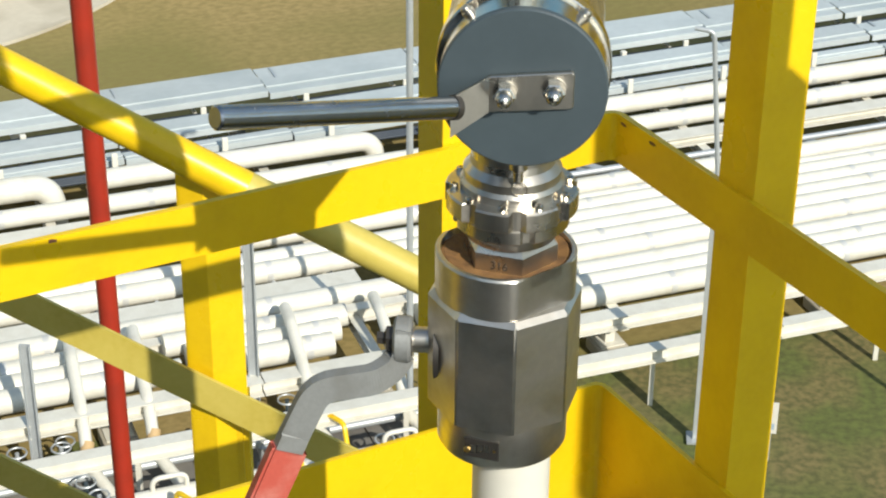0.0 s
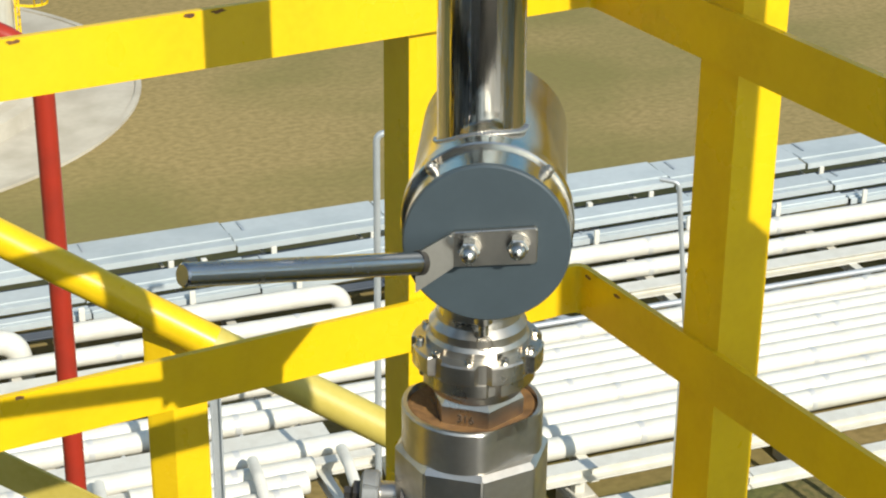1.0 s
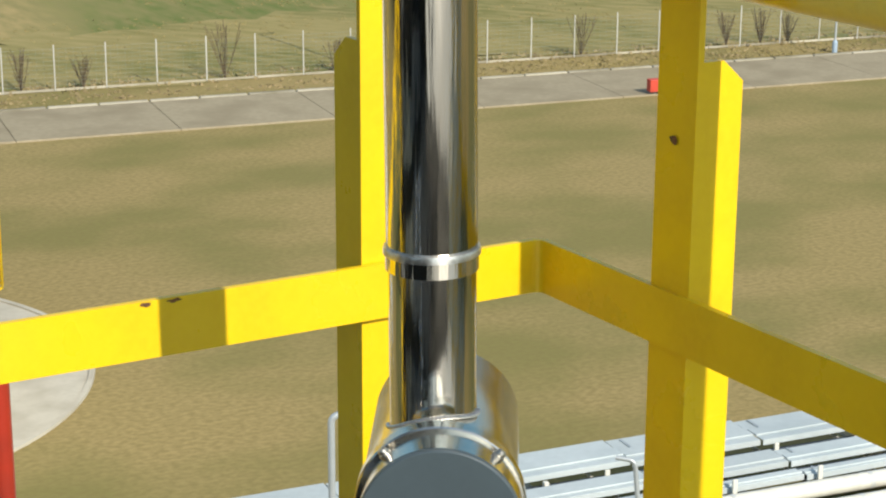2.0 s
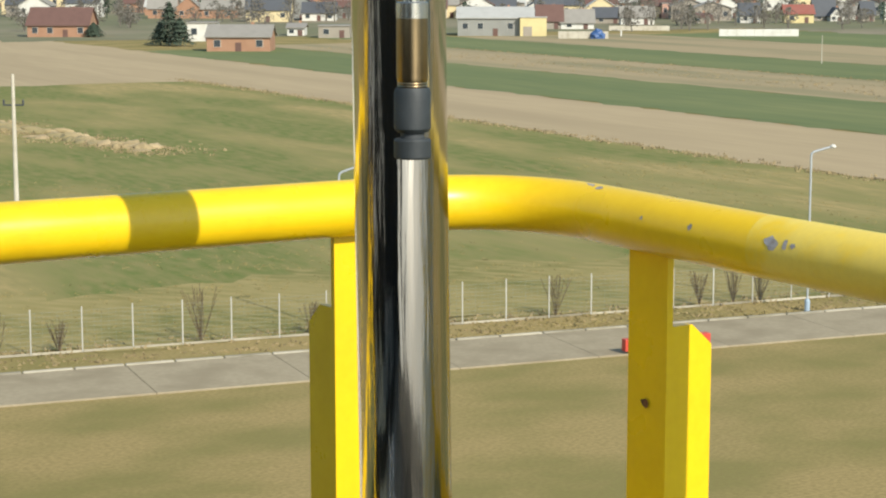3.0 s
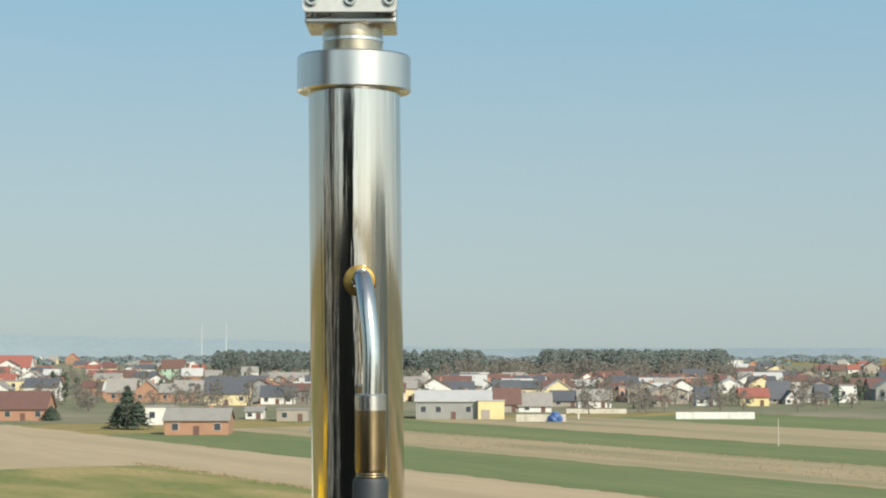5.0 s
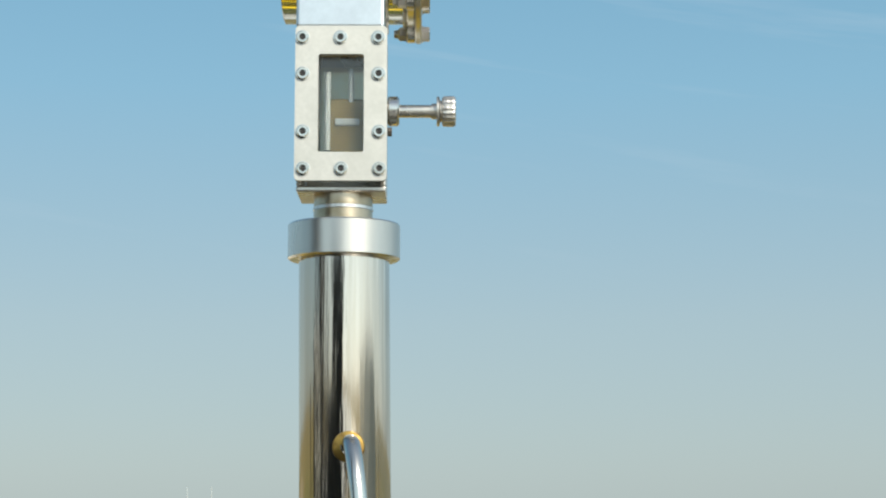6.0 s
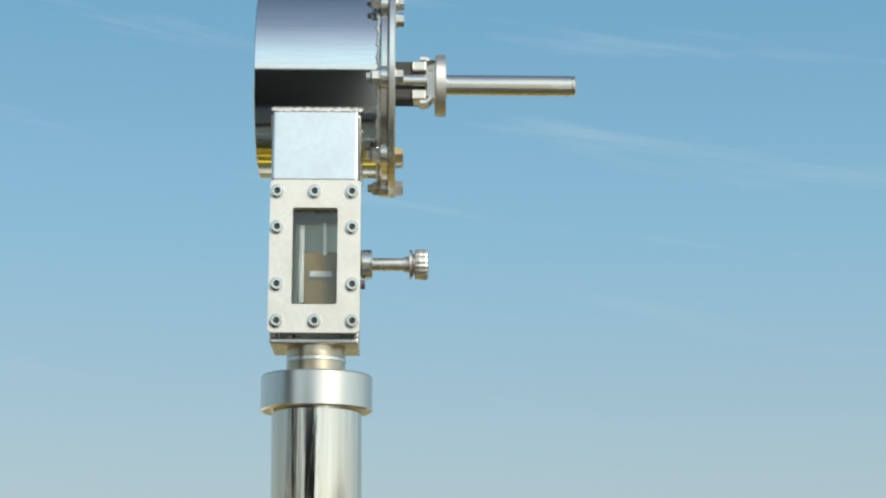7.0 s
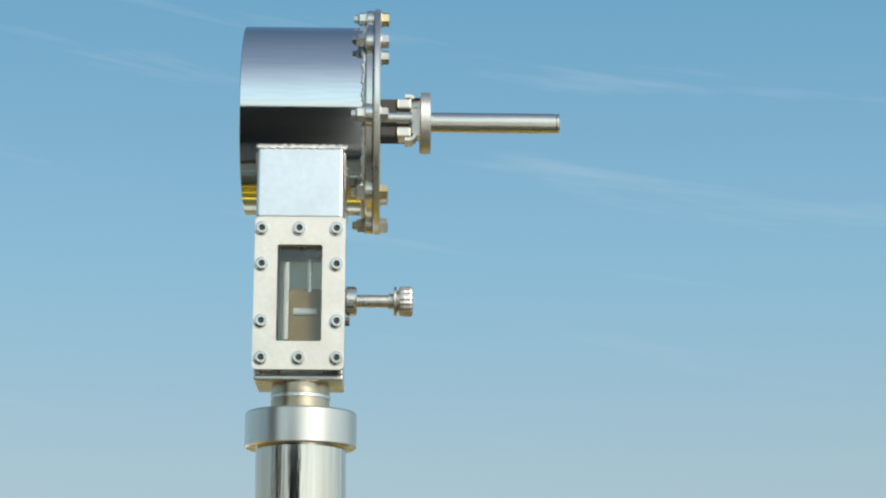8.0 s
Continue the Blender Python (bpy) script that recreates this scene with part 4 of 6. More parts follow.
own.faces.new([own.verts.new(c + UB * (0.007 * math.cos(a) * rng.uniform(0.5, 1)) + Vector((0, 0, 0.005 * math.sin(a) * rng.uniform(0.6, 1)))) for a in [2 * math.pi * j / 9 for j in range(9)]])
piece("rust_spot", own, RUST, railing)
# white cap at the joint of the handrail
j = on_a(0.487, 15.2875)
piece("joint_bolt", bm_lathe([(0, 0), (0.006, 0), (0.006, 0.004), (0, 0.005)], 12, j + UB * 0.022, axis="y"), PLASTER, railing)

# stair railing that goes down outside the platform
stair = thing("stair_railing", (-0.8, 2.35, 13.6), "yellow painted stair railing going down beside the platform", "railing")
SL = Vector((0.886, 0.0, -0.464))
TOP = Vector((-0.767, 2.36, 14.448))


def down(k, drop=0.0, y=0.0):
    return TOP + SL * k + Vector((0, y, -drop))


piece("handrail", bm_tube([down(-0.9), down(0.3), down(0.36)], 0.0242, 28), YELLOW, stair)
piece("handrail", bm_tube([down(0.36), down(0.76)], 0.0242, 28), DULL, stair, "dull weathered yellow tube")
piece("knee_rail", bm_tube([down(-0.9, 0.37), down(0.76, 0.37)], 0, flat=(0.006, 0.05)), DULL, stair)
piece("knee_rail", bm_tube([down(-0.9, 0.69), down(0.76, 0.69)], 0, flat=(0.006, 0.05)), DULL, stair)
for k in (0.29,):
    p = down(k, 0.02)
    piece("post", angle_post(Vector((p.x, p.y + 0.01, 0)), Vector((-0.97, 0.24, 0)), Vector((0.86, 0.5, 0)), p.z, p.z - 0.005, (0.04, 0.05)), YELLOW, stair)
    piece("post_foot", bm_box(0.07, 0.07, 0.9, (p.x, p.y + 0.06, 13.45)), YELLOW, stair)
piece("stringer", bm_tube([down(-0.9, 1.1), down(0.76, 1.1)], 0, flat=(0.012, 0.2)), YELLOW, stair)

red = thing("fire_pipe", (-1.117, 4.0, 0), "red painted fire water pipe with its top bent over", "pipe")
RX, RY = -1.117, 4.0
piece("riser", bm_tube(arc([Vector((RX, RY, 0)), Vector((RX, RY, 14.16)), Vector((RX - 0.9, RY + 0.05, 14.24))], 0.16, 10), 0.0245, 20), RED, red)
piece("clamp", bm_lathe([(0, -0.02), (0.03, -0.02), (0.03, 0.02), (0, 0.02)], 20, (RX - 0.02, RY, 9.5)), GALV, red)
piece("conduit", bm_tube([Vector((RX - 0.065, RY + 0.1, 0)), Vector((RX - 0.04, RY + 0.1, 13.2))], 0.008, 8), PLASTER, red)

# ---- the stack of valves and pipe ----
PY = 1.25


def at_axis(z, dy=0.0):
    return Vector((axis_x(z), PY + dy, z))


def bm_bolt(at, axis, r, h, hexagon=True, washer=True):
    """A hexagon head (or domed nut) with its washer."""
    prof = []
    if washer:
        prof += [(0, 0), (r * 1.25, 0), (r * 1.25, h * 0.18), (r, h * 0.2)]
    else:
        prof += [(0, 0), (r, 0)]
    prof += [(r, h * 0.9), (r * 0.85, h), (0, h)]
    n = 6 if hexagon else 20
    return bm_lathe(prof, n, at, axis)


def flip(bm, at, turn):
    bm.transform(Matrix.Translation(at) @ turn @ Matrix.Translation(-Vector(at)))
    return bm


TOWARD = Matrix.Rotation(radians(180), 4, "Z")

# white riser below the ball valve
base = thing("white_riser", (axis_x(14.25), PY, FLOOR), "white painted steel riser pipe on the platform", "pipe")
piece("pipe", bm_lathe([(0, FLOOR), (0.0285, FLOOR), (0.0285, 14.672), (0, 14.672)], 40, (axis_x(14.6), PY, 0)), WHITE, base)
piece("flange", bm_lathe([(0, FLOOR), (0.075, FLOOR), (0.075, FLOOR + 0.018), (0, FLOOR + 0.018)], 40, (axis_x(14.3), PY, 0)), WHITE, base)

# ball valve
X = axis_x(14.75) - 0.006
valve = thing("ball_valve", (X, PY, 14.665), "machined stainless ball valve with a grey lever", "valve")
piece("lower_body", bm_lathe([(0, 14.668), (0.030, 14.668), (0.0445, 14.668), (0.0468, 14.672), (0.0468, 14.700), (0, 14.700)], 64, (X, PY, 0)), VALVE_STEEL, valve)
b = bm_lathe([(0.0, 14.6995), (0.046, 14.6995), (0.0545, 14.703), (0.0545, 14.789), (0.0505, 14.793), (0, 14.793)], 8, (X, PY, 0), phase=radians(-90 - 12 + 22.5), sharp=20)
bmesh.ops.bevel(b, geom=[e for e in b.edges if abs(e.verts[0].co.z - e.verts[1].co.z) > 0.05 and e.verts[0].co.xy != Vector((X, PY))], offset=0.0012, segments=2, affect="EDGES")
piece("octagon_body", b, VALVE_STEEL, valve)
b = bm_lathe([(0.038, 14.7925), (0.0492, 14.7925), (0.0492, 14.8225), (0.0482, 14.824), (0.0455, 14.824), (0.0448, 14.815), (0, 14.815)], 72, (X, PY, 0))
n1 = Vector((math.sin(radians(42)), -math.cos(radians(42)), 0))
for v in b.verts:
    rel = Vector((v.co.x - X, v.co.y - PY, 0))
    for ang in (42, 222):
        n1 = Vector((math.sin(radians(ang)), -math.cos(radians(ang)), 0))
        if rel.dot(n1) > 0.0425:
            v.co -= n1 * (rel.dot(n1) - 0.0425)
piece("upper_body", b, VALVE_STEEL, valve)
own = bm_lathe([(0, 14.8185), (0.034, 14.8190), (0.0425, 14.8215), (0.0449, 14.8205), (0.0449, 14.815)], 56, (X, PY, 0))
for v in own.verts:
    rel = Vector((v.co.x - X, v.co.y - PY, 0))
    for ang in (42, 222):
        n1 = Vector((math.sin(radians(ang)), -math.cos(radians(ang)), 0))
        if rel.dot(n1) > 0.0385:
            v.co -= n1 * (rel.dot(n1) - 0.0385)
piece("seal", own, RUSTY, valve, "rusty brown seal")
plate_at = Vector((X + 0.012, PY - 0.0452, 14.685))
piece("name_plate", bm_box(0.026, 0.002, 0.016, plate_at - Vector((0.024, -0.0005, 0)), bevel=0.0005, rot=Matrix.Rotation(radians(-14), 3, "Z")), DARKSTEEL, valve)
for dx in (-0.034, -0.014):
    piece("rivet", bm_lathe([(0, 0), (0.0028, 0), (0.002, -0.0015), (0, -0.002)], 10, plate_at + Vector((dx, -0.0012, 0)), axis="y"), BRASS, valve)
for k in range(3):
    piece("stamp", bm_box(0.004, 0.0006, 0.006, plate_at + Vector((-0.030 + k * 0.005, -0.0015, 0.001)), rot=Matrix.Rotation(radians(-14), 3, "Z")), SATIN, valve)
# stem and lever on the side
ST = Vector((X - 0.045, PY - 0.003, 14.747))
stem = piece("stem", bm_lathe([(0.0, 0.0), (0.0095, 0.0), (0.0095, -0.020), (0.008, -0.022), (0.008, -0.034), (0, -0.034)], 28, ST, axis="x"), SATIN, valve)
piece("stem_plate", bm_lathe([(0, 0.003), (0.024, 0.003), (0.024, -0.001), (0, -0.001)], 32, ST + Vector((-0.0025, 0, -0.004)), axis="x"), DARKSTEEL, valve)
piece("stem_nut", bm_lathe([(0, -0.019), (0.014, -0.019), (0.014, -0.026), (0, -0.026)], 6, ST, axis="x"), SATIN, valve)
LV = ST + Vector((-0.024, 0, 0))
lever_pts = arc([LV + Vector((-0.001, -0.002, 0.012)), LV + Vector((-0.006, -0.006, -0.018)), LV + Vector((-0.022, -0.018, -0.024)), LV + Vector((-0.061, -0.026, -0.028)), LV + Vector((-0.078, -0.030, -0.066)), LV + Vector((-0.0935, -0.036, -0.104))], 0.022, 6)
b = bmesh.new()
lever = piece("lever", bm_tube(lever_pts, 0, flat=(0.010, 0.021)), LEVER, valve, "dull grey cast lever")
piece("lever_boss", bm_lathe([(0, 0.004), (0.0155, 0.004), (0.017, 0.002), (0.017, -0.007), (0.014, -0.009), (0, -0.009)], 32, LV, axis="x"), LEVER, lever)
piece("lever_nut", bm_lathe([(0, -0.008), (0.010, -0.008), (0.010, -0.014), (0.005, -0.016), (0.005, -0.021), (0, -0.021)], 6, LV, axis="x"), DARKSTEEL, lever)
G0, G1 = LV + Vector((-0.0825, -0.0318, -0.077)), LV + Vector((-0.119, -0.046, -0.166))
b = bm_tube([G0, G0.lerp(G1, 0.02), G0.lerp(G1, 0.98), G1], 0, flat=(0.013, 0.027))
bmesh.ops.bevel(b, geom=b.edges[:], offset=0.002, segments=2, affect="EDGES")
piece("red_grip", b, GRIP, lever, "faded red plastic grip")

# hexagon nut and bolted swivel flange
X = axis_x(14.85) - 0.002
joint = thing("swivel_joint", (X, PY, 14.81), "polished stainless swivel joint with a bolted ring", "pipe joint")
piece("hexagon_nut", bm_lathe([(0, 14.812), (0.030, 14.812), (0.0335, 14.815), (0.0335, 14.832), (0.029, 14.838), (0, 14.838)], 6, (X, PY, 0), phase=radians(-90 + 17), sharp=15), SATIN, joint)
cu = bpy.data.curves.new("stamped_316", "FONT")
cu.body, cu.size, cu.extrude, cu.align_x, cu.align_y = "316", 0.0085, 0.0003, "CENTER", "CENTER"
tx = bpy.data.objects.new("stamped_316", cu)
scene.collection.objects.link(tx)
bpy.context.view_layer.update()
me = bpy.data.meshes.new_from_object(tx.evaluated_get(bpy.context.evaluated_depsgraph_get()))
bpy.data.objects.remove(tx)
na = radians(-90 + 17 - 30)
nd = Vector((math.cos(na), math.sin(na), 0))
me.transform(Matrix.Translation(Vector((X, PY, 14.8237)) + nd * 0.02925 - origin_of(joint)) @ Matrix.Rotation(na + radians(90), 4, "Z") @ Matrix.Rotation(radians(90), 4, "X"))
me.materials.append(DARKSTEEL)
st = new("stamped_number", me)
st.parent = joint
piece("throat", bm_lathe([(0, 14.837), (0.0315, 14.837), (0.033, 14.843), (0.033, 14.847), (0, 14.847)], 56, (X, PY, 0)), SATIN, joint)


def notched_ring(z0, z1, r, notches, depth, half, at, turn=0.0):
    n = 96
    prof = []
    own = bmesh.new()
    rings = []
    for z, dr in ((z0, 0.0012), (z0 + 0.0012, 0), (z1 - 0.0012, 0), (z1, 0.0012)):
        row = []
        for i in range(n):
            a = 2 * math.pi * i / n
            rr = r - dr
            for k in range(notches):
                d = (a - turn - 2 * math.pi * k / notches + math.pi) % (2 * math.pi) - math.pi
                if abs(d) < half:
                    rr = r - depth
            row.append(own.verts.new((at[0] + rr * math.cos(a), at[1] + rr * math.sin(a), z)))
        rings.append(row)
    for a, b2 in zip(rings, rings[1:]):
        for i in range(n):
            own.faces.new((a[i], a[(i + 1) % n], b2[(i + 1) % n], b2[i]))
    own.faces.new(rings[0][::-1])
    own.faces.new(rings[-1])
    bmesh.ops.recalc_face_normals(own, faces=own.faces[:])
    return own


piece("lower_ring", notched_ring(14.846, 14.8575, 0.0400, 4, 0.004, 0.10, (X, PY), radians(-90 + 18)), SATIN, joint)
piece("upper_ring", notched_ring(14.8580, 14.8725, 0.0455, 8, 0.005, 0.085, (X, PY), radians(-90 + 8)), SATIN, joint)
piece("stepped_cone", bm_lathe([(0, 14.872), (0.0355, 14.872), (0.0355, 14.878), (0.0335, 14.881), (0.0335, 14.887), (0.0292, 14.892), (0.0285, 14.897), (0, 14.897)], 64, (X, PY, 0)), SATIN, joint)
for k in range(10):
    a = 2 * math.pi * k / 10 + 0.2
    piece("socket_screw", bm_lathe([(0, 0), (0.0030, 0), (0.0030, 0.003), (0.0022, 0.0036), (0.0014, 0.0036), (0.0012, 0.0018), (0, 0.0018)], 12, (X + 0.0398 * math.cos(a), PY + 0.0398 * math.sin(a), 14.8724)), POLISHED, joint)
hang = [Vector((X + 0.006 + 0.0052 * math.cos(a), PY - 0.0345, 14.890 + 0.0052 * math.sin(a) - 0.004)) for a in [2 * math.pi * j / 20 for j in range(21)]]
piece("pull_ring", bm_tube(hang, 0.0005, 6), SATIN, joint)
piece("neck", bm_lathe([(0, 14.8965), (0.0285, 14.8965), (0.0285, 14.915), (0.0293, 14.916), (0.0293, 14.919), (0.0285, 14.920), (0.0285, 14.99), (0, 14.99)], 56, (X, PY, 0)), BRUSHED, joint)
piece("plunger", bm_lathe([(0, 14.893), (0.0035, 14.893), (0.0035, 14.901), (0.0062, 14.902), (0.0062, 14.925), (0, 14.925)], 16, (X + 0.005, PY - 0.0345, 0)), SATIN, joint)

# lower flap housing: a drum seen end on, with a grey cover and a lever rod
DX, DZ, DY = -0.0423, 14.981, 1.165
lower = thing("flap_housing", (DX, PY, 14.925), "polished stainless flap housing with a dark grey cover", "valve housing")
piece("drum", bm_lathe([(0, 0.012), (0.0515, 0.012), (0.0515, 0.165), (0.050, 0.168), (0, 0.168)], 72, (DX - 0.002, 1.196, DZ), axis="y"), POLISHED, lower)
piece("drum_flange", bm_lathe([(0.045, 0.0), (0.0545, 0.0), (0.0555, 0.001), (0.0555, 0.012), (0.0545, 0.013), (0.045, 0.013)], 80, (DX - 0.001, 1.198, DZ), axis="y"), POLISHED, lower)
piece("cover_rim", bm_lathe([(0.040, 0.004), (0.0525, 0.004), (0.0525, 0.034), (0.040, 0.034)], 80, (DX, DY, DZ), axis="y"), POLISHED, lower)
cover = piece("cover", bm_lathe([(0, 0), (0.0516, 0), (0.0526, 0.001), (0.0526, 0.0055), (0, 0.0055)], 80, (DX, DY, DZ), axis="y"), GREY, lower, "dark grey plastic cover plate")
for a in (48, 132, 228, 312, 90):
    p = Vector((DX + 0.0535 * math.cos(radians(a)), 1.190, DZ + 0.0535 * math.sin(radians(a))))
    if a == 90:
        piece("weld_dot", bm_lathe([(0, 0.003), (0.0012, 0.002), (0.0012, 0), (0, 0)], 10, p + Vector((0, 0.012, 0.0015))), SATIN, lower)
        continue
    r = Vector((math.cos(radians(a)), 0, math.sin(radians(a))))
    own = bm_lathe([(0, 0), (0.0042, 0), (0.0042, 0.002), (0.0032, 0.0024), (0.0032, 0.0045), (0.0022, 0.0055), (0, 0.0055)], 14)
    own.transform(Matrix.Translation(p - r * 0.001) @ r.to_track_quat("Z", "Y").to_matrix().to_4x4())
    piece("screw", own, SATIN, lower)
# bracket plate: a flat strap with its end bent to take the rod
own = bmesh.new()
outline = [(-0.0628, 14.9906), (-0.0123, 14.9955), (-0.0108, 14.994), (-0.0108, 14.9725), (-0.0123, 14.971), (-0.0628, 14.9668)]
f1 = [own.verts.new((x, DY - 0.0045, z)) for x, z in outline]
f0 = [own.verts.new((x, DY - 0.0003, z)) for x, z in outline]
own.faces.new(f1)
own.faces.new(f0[::-1])
for i in range(len(outline)):
    k = (i + 1) % len(outline)
    own.faces.new((f1[i], f0[i], f0[k], f1[k]))
bmesh.ops.recalc_face_normals(own, faces=own.faces[:])
bmesh.ops.bevel(own, geom=own.edges[:], offset=0.0006, segments=1, affect="EDGES")
strap = piece("strap", own, SATIN, lower)
own = bmesh.new()
near = [own.verts.new(p) for p in ((-0.0626, DY - 0.0046, 14.9906), (-0.0626, DY - 0.0046, 14.9668), (-0.0853, DY - 0.0150, 14.9535), (-0.0853, DY - 0.0150, 14.9800))]
far = [own.verts.new(v.co + Vector((0.0012, 0.0041, 0))) for v in near]
own.faces.new(near)
own.faces.new(far[::-1])
for i in range(4):
    own.faces.new((near[i], far[i], far[(i + 1) % 4], near[(i + 1) % 4]))
bmesh.ops.recalc_face_normals(own, faces=own.faces[:])
piece("bent_end", own, SATIN, strap)
for x, z in ((-0.0528, 14.9805), (-0.0228, 14.984)):
    piece("washer", bm_lathe([(0, 0), (0.0078, 0), (0.0078, -0.0015), (0, -0.0015)], 28, (x, DY - 0.0045, z), axis="y"), SATIN, strap)
    piece("cap_nut", bm_lathe([(0, -0.0015), (0.0070, -0.0015), (0.0070, -0.0075), (0.0055, -0.0085), (0, -0.0085)], 6, (x, DY - 0.0045, z), axis="y"), POLISHED, strap)
    piece("cap_dome", bm_lathe([(0.0055, -0.008), (0.0055, -0.011), (0.0048, -0.0138), (0.0032, -0.0158), (0.0012, -0.0167), (0, -0.0168)], 24, (x, DY - 0.0045, z), axis="y"), POLISHED, strap)
R0, R1 = Vector((-0.0838, 1.150, 14.9740)), Vector((-0.2058, 1.03, 15.0176))
d = (R1 - R0).normalized()
own = bm_lathe([(0, 0), (0.0062, 0), (0.0072, 0.001), (0.0072, (R1 - R0).length - 0.0015), (0.0060, (R1 - R0).length), (0, (R1 - R0).length)], 32)
own.transform(Matrix.Translation(R0) @ d.to_track_quat("Z", "Y").to_matrix().to_4x4())
piece("lever_rod", own, SILVER, lower)
own = bm_lathe([(0, -0.003), (0.0078, -0.003), (0.0078, 0.001), (0, 0.001)], 24)
own.transform(Matrix.Translation(R0) @ d.to_track_quat("Z", "Y").to_matrix().to_4x4())
piece("rod_collar", own, DARKSTEEL, lower)

# polished riser
riser = thing("vent_riser", at_axis(15.02), "tall mirror-polished stainless vent pipe with a welded ring", "pipe")
own = bm_lathe([(0, 0.0), (0.0287, 0.0), (0.0287, 0.118), (0.0297, 0.120), (0.0297, 0.645), (0, 0.645)], 96)
LEAN = Matrix.Translation(at_axis(15.02)) @ Matrix.Rotation(-0.0115, 4, "Y")
own.transform(LEAN)
piece("tube", own, STEEL, riser)
own = bm_lathe([(0.029, 0.117), (0.0318, 0.117), (0.0318, 0.1195), (0.0312, 0.1215), (0.029, 0.1215)], 72)
own.transform(LEAN)
piece("seam_ring", own, WELD, riser)
own = bm_lathe([(0.0285, 0.106), (0.0303, 0.1065), (0.0303, 0.117), (0.0285, 0.1175)], 72)
own.transform(LEAN)
piece("sleeve", own, STEEL, riser)
for k in range(40):
    a = radians(180 + 180 * k / 39)
    p = at_axis(15.0285) + Vector((0.0295 * math.cos(a), 0.0295 * math.sin(a), 0.004 * abs(math.cos(a)) * -2 + 0.003))
    p.z = DZ + math.sqrt(max(0.0, 0.0517 ** 2 - (p.x - DX) ** 2)) + 0.0006
    own = bmesh.new()
    bmesh.ops.create_icosphere(own, subdivisions=1, radius=0.0019, matrix=Matrix.Translation(p) @ Matrix.Diagonal((1.25, 1, 0.8, 1)))
    piece("weld_bead", own, WELD, riser)

# sampling elbow on the riser
drain = thing("drain_elbow", (-0.046, 1.2, 15.375), "small polished drain elbow with a grey hose coupling", "pipe fitting")
E0 = at_axis(15.541) + Vector((0.0035, -0.026, 0))
pts = [E0, E0 + Vector((0.0025, -0.014, 0.0)), E0 + Vector((0.0058, -0.027, -0.018)), E0 + Vector((0.0085, -0.033, -0.046)), Vector((-0.0443, E0.y - 0.0342, 15.465))]
sm = []
for i in range(33):
    t = i / 32 * (len(pts) - 1)
    k = min(int(t), len(pts) - 2)
    f = t - k
    p0, p1, p2, p3 = pts[max(k - 1, 0)], pts[k], pts[k + 1], pts[min(k + 2, len(pts) - 1)]
    sm.append(0.5 * ((2 * p1) + (p2 - p0) * f + (2 * p0 - 5 * p1 + 4 * p2 - p3) * f * f + (3 * p1 - p0 - 3 * p2 + p3) * f ** 3))
CXY = (-0.0443, E0.y - 0.0342, 0)
piece("bent_tube", bm_tube(sm, 0.0055, 24), POLISHED, drain)
own = bm_lathe([(0.005, 0), (0.0095, 0.0), (0.0105, -0.002), (0.0098, -0.004), (0.005, -0.005)], 28, E0 + Vector((0.0, -0.0005, -0.001)), axis="y")
piece("weld", own, WELDGOLD, drain, "heat-tinted golden weld")
piece("ferrule", bm_lathe([(0, 15.4600), (0.0096, 15.4600), (0.0096, 15.4690), (0.0090, 15.4698), (0, 15.4698)], 36, CXY), SATIN, drain)
piece("socket", bm_lathe([(0, 15.419), (0.0088, 15.419), (0.0092, 15.4198), (0.0088, 15.4206), (0.0092, 15.4214), (0.0088, 15.4222), (0.0092, 15.423), (0.0095, 15.425), (0.0095, 15.4601), (0, 15.4601)], 36, CXY), BROWNSTEEL, drain, "brown-tinted steel socket")
piece("rubber_sleeve", bm_lathe([(0, 15.3925), (0.0092, 15.3925), (0.0110, 15.3945), (0.0110, 15.4165), (0.0100, 15.4190), (0, 15.4190)], 36, CXY), COUPLING, drain, "dark grey plastic sleeve")
piece("gap_ring", bm_lathe([(0, 15.3885), (0.0072, 15.3885), (0.0072, 15.3926), (0, 15.3926)], 28, CXY), DARK, drain)
piece("end_cap", bm_lathe([(0, 15.3765), (0.0100, 15.3765), (0.0112, 15.3775), (0.0112, 15.3875), (0.0104, 15.3887), (0, 15.3887)], 36, CXY), COUPLING, drain)

# collar and neck
X = axis_x(15.68)
collar = thing("pipe_collar", (X, PY, 15.662), "heavy turned stainless collar on top of the vent pipe", "pipe collar")
piece("ring", bm_lathe([(0.0295, 15.6625), (0.0355, 15.6625), (0.0368, 15.6635), (0.0368, 15.6850), (0.0360, 15.6860), (0, 15.6860)], 80, (X, PY, 0)), BRUSHED, collar)
piece("neck", bm_lathe([(0, 15.6855), (0.0194, 15.6855), (0.0194, 15.7065), (0, 15.7065)], 56, (X - 0.0008, PY, 0)), TINTED, collar, "heat-tinted brown neck")
piece("weld", bm_lathe([(0.0190, 15.6945), (0.0199, 15.6952), (0.0199, 15.6972), (0.0190, 15.698)], 56, (X - 0.0008, PY, 0)), WELD, collar)

# sight glass box
BX, BY0, BY1 = -0.0590, 1.2200, 1.2790
BZ0, BZ1 = 15.7105, 15.8125
sight = thing("sight_glass_box", (BX, PY, BZ0 - 0.006), "stainless sight glass box with a bolted window frame", "sight glass")
wall = 0.0035
own = bm_box(0.058, BY1 - BY0 - 0.008, wall, (BX, (BY0 + 0.008 + BY1) / 2, BZ0 - 0.004), bevel=0.001)
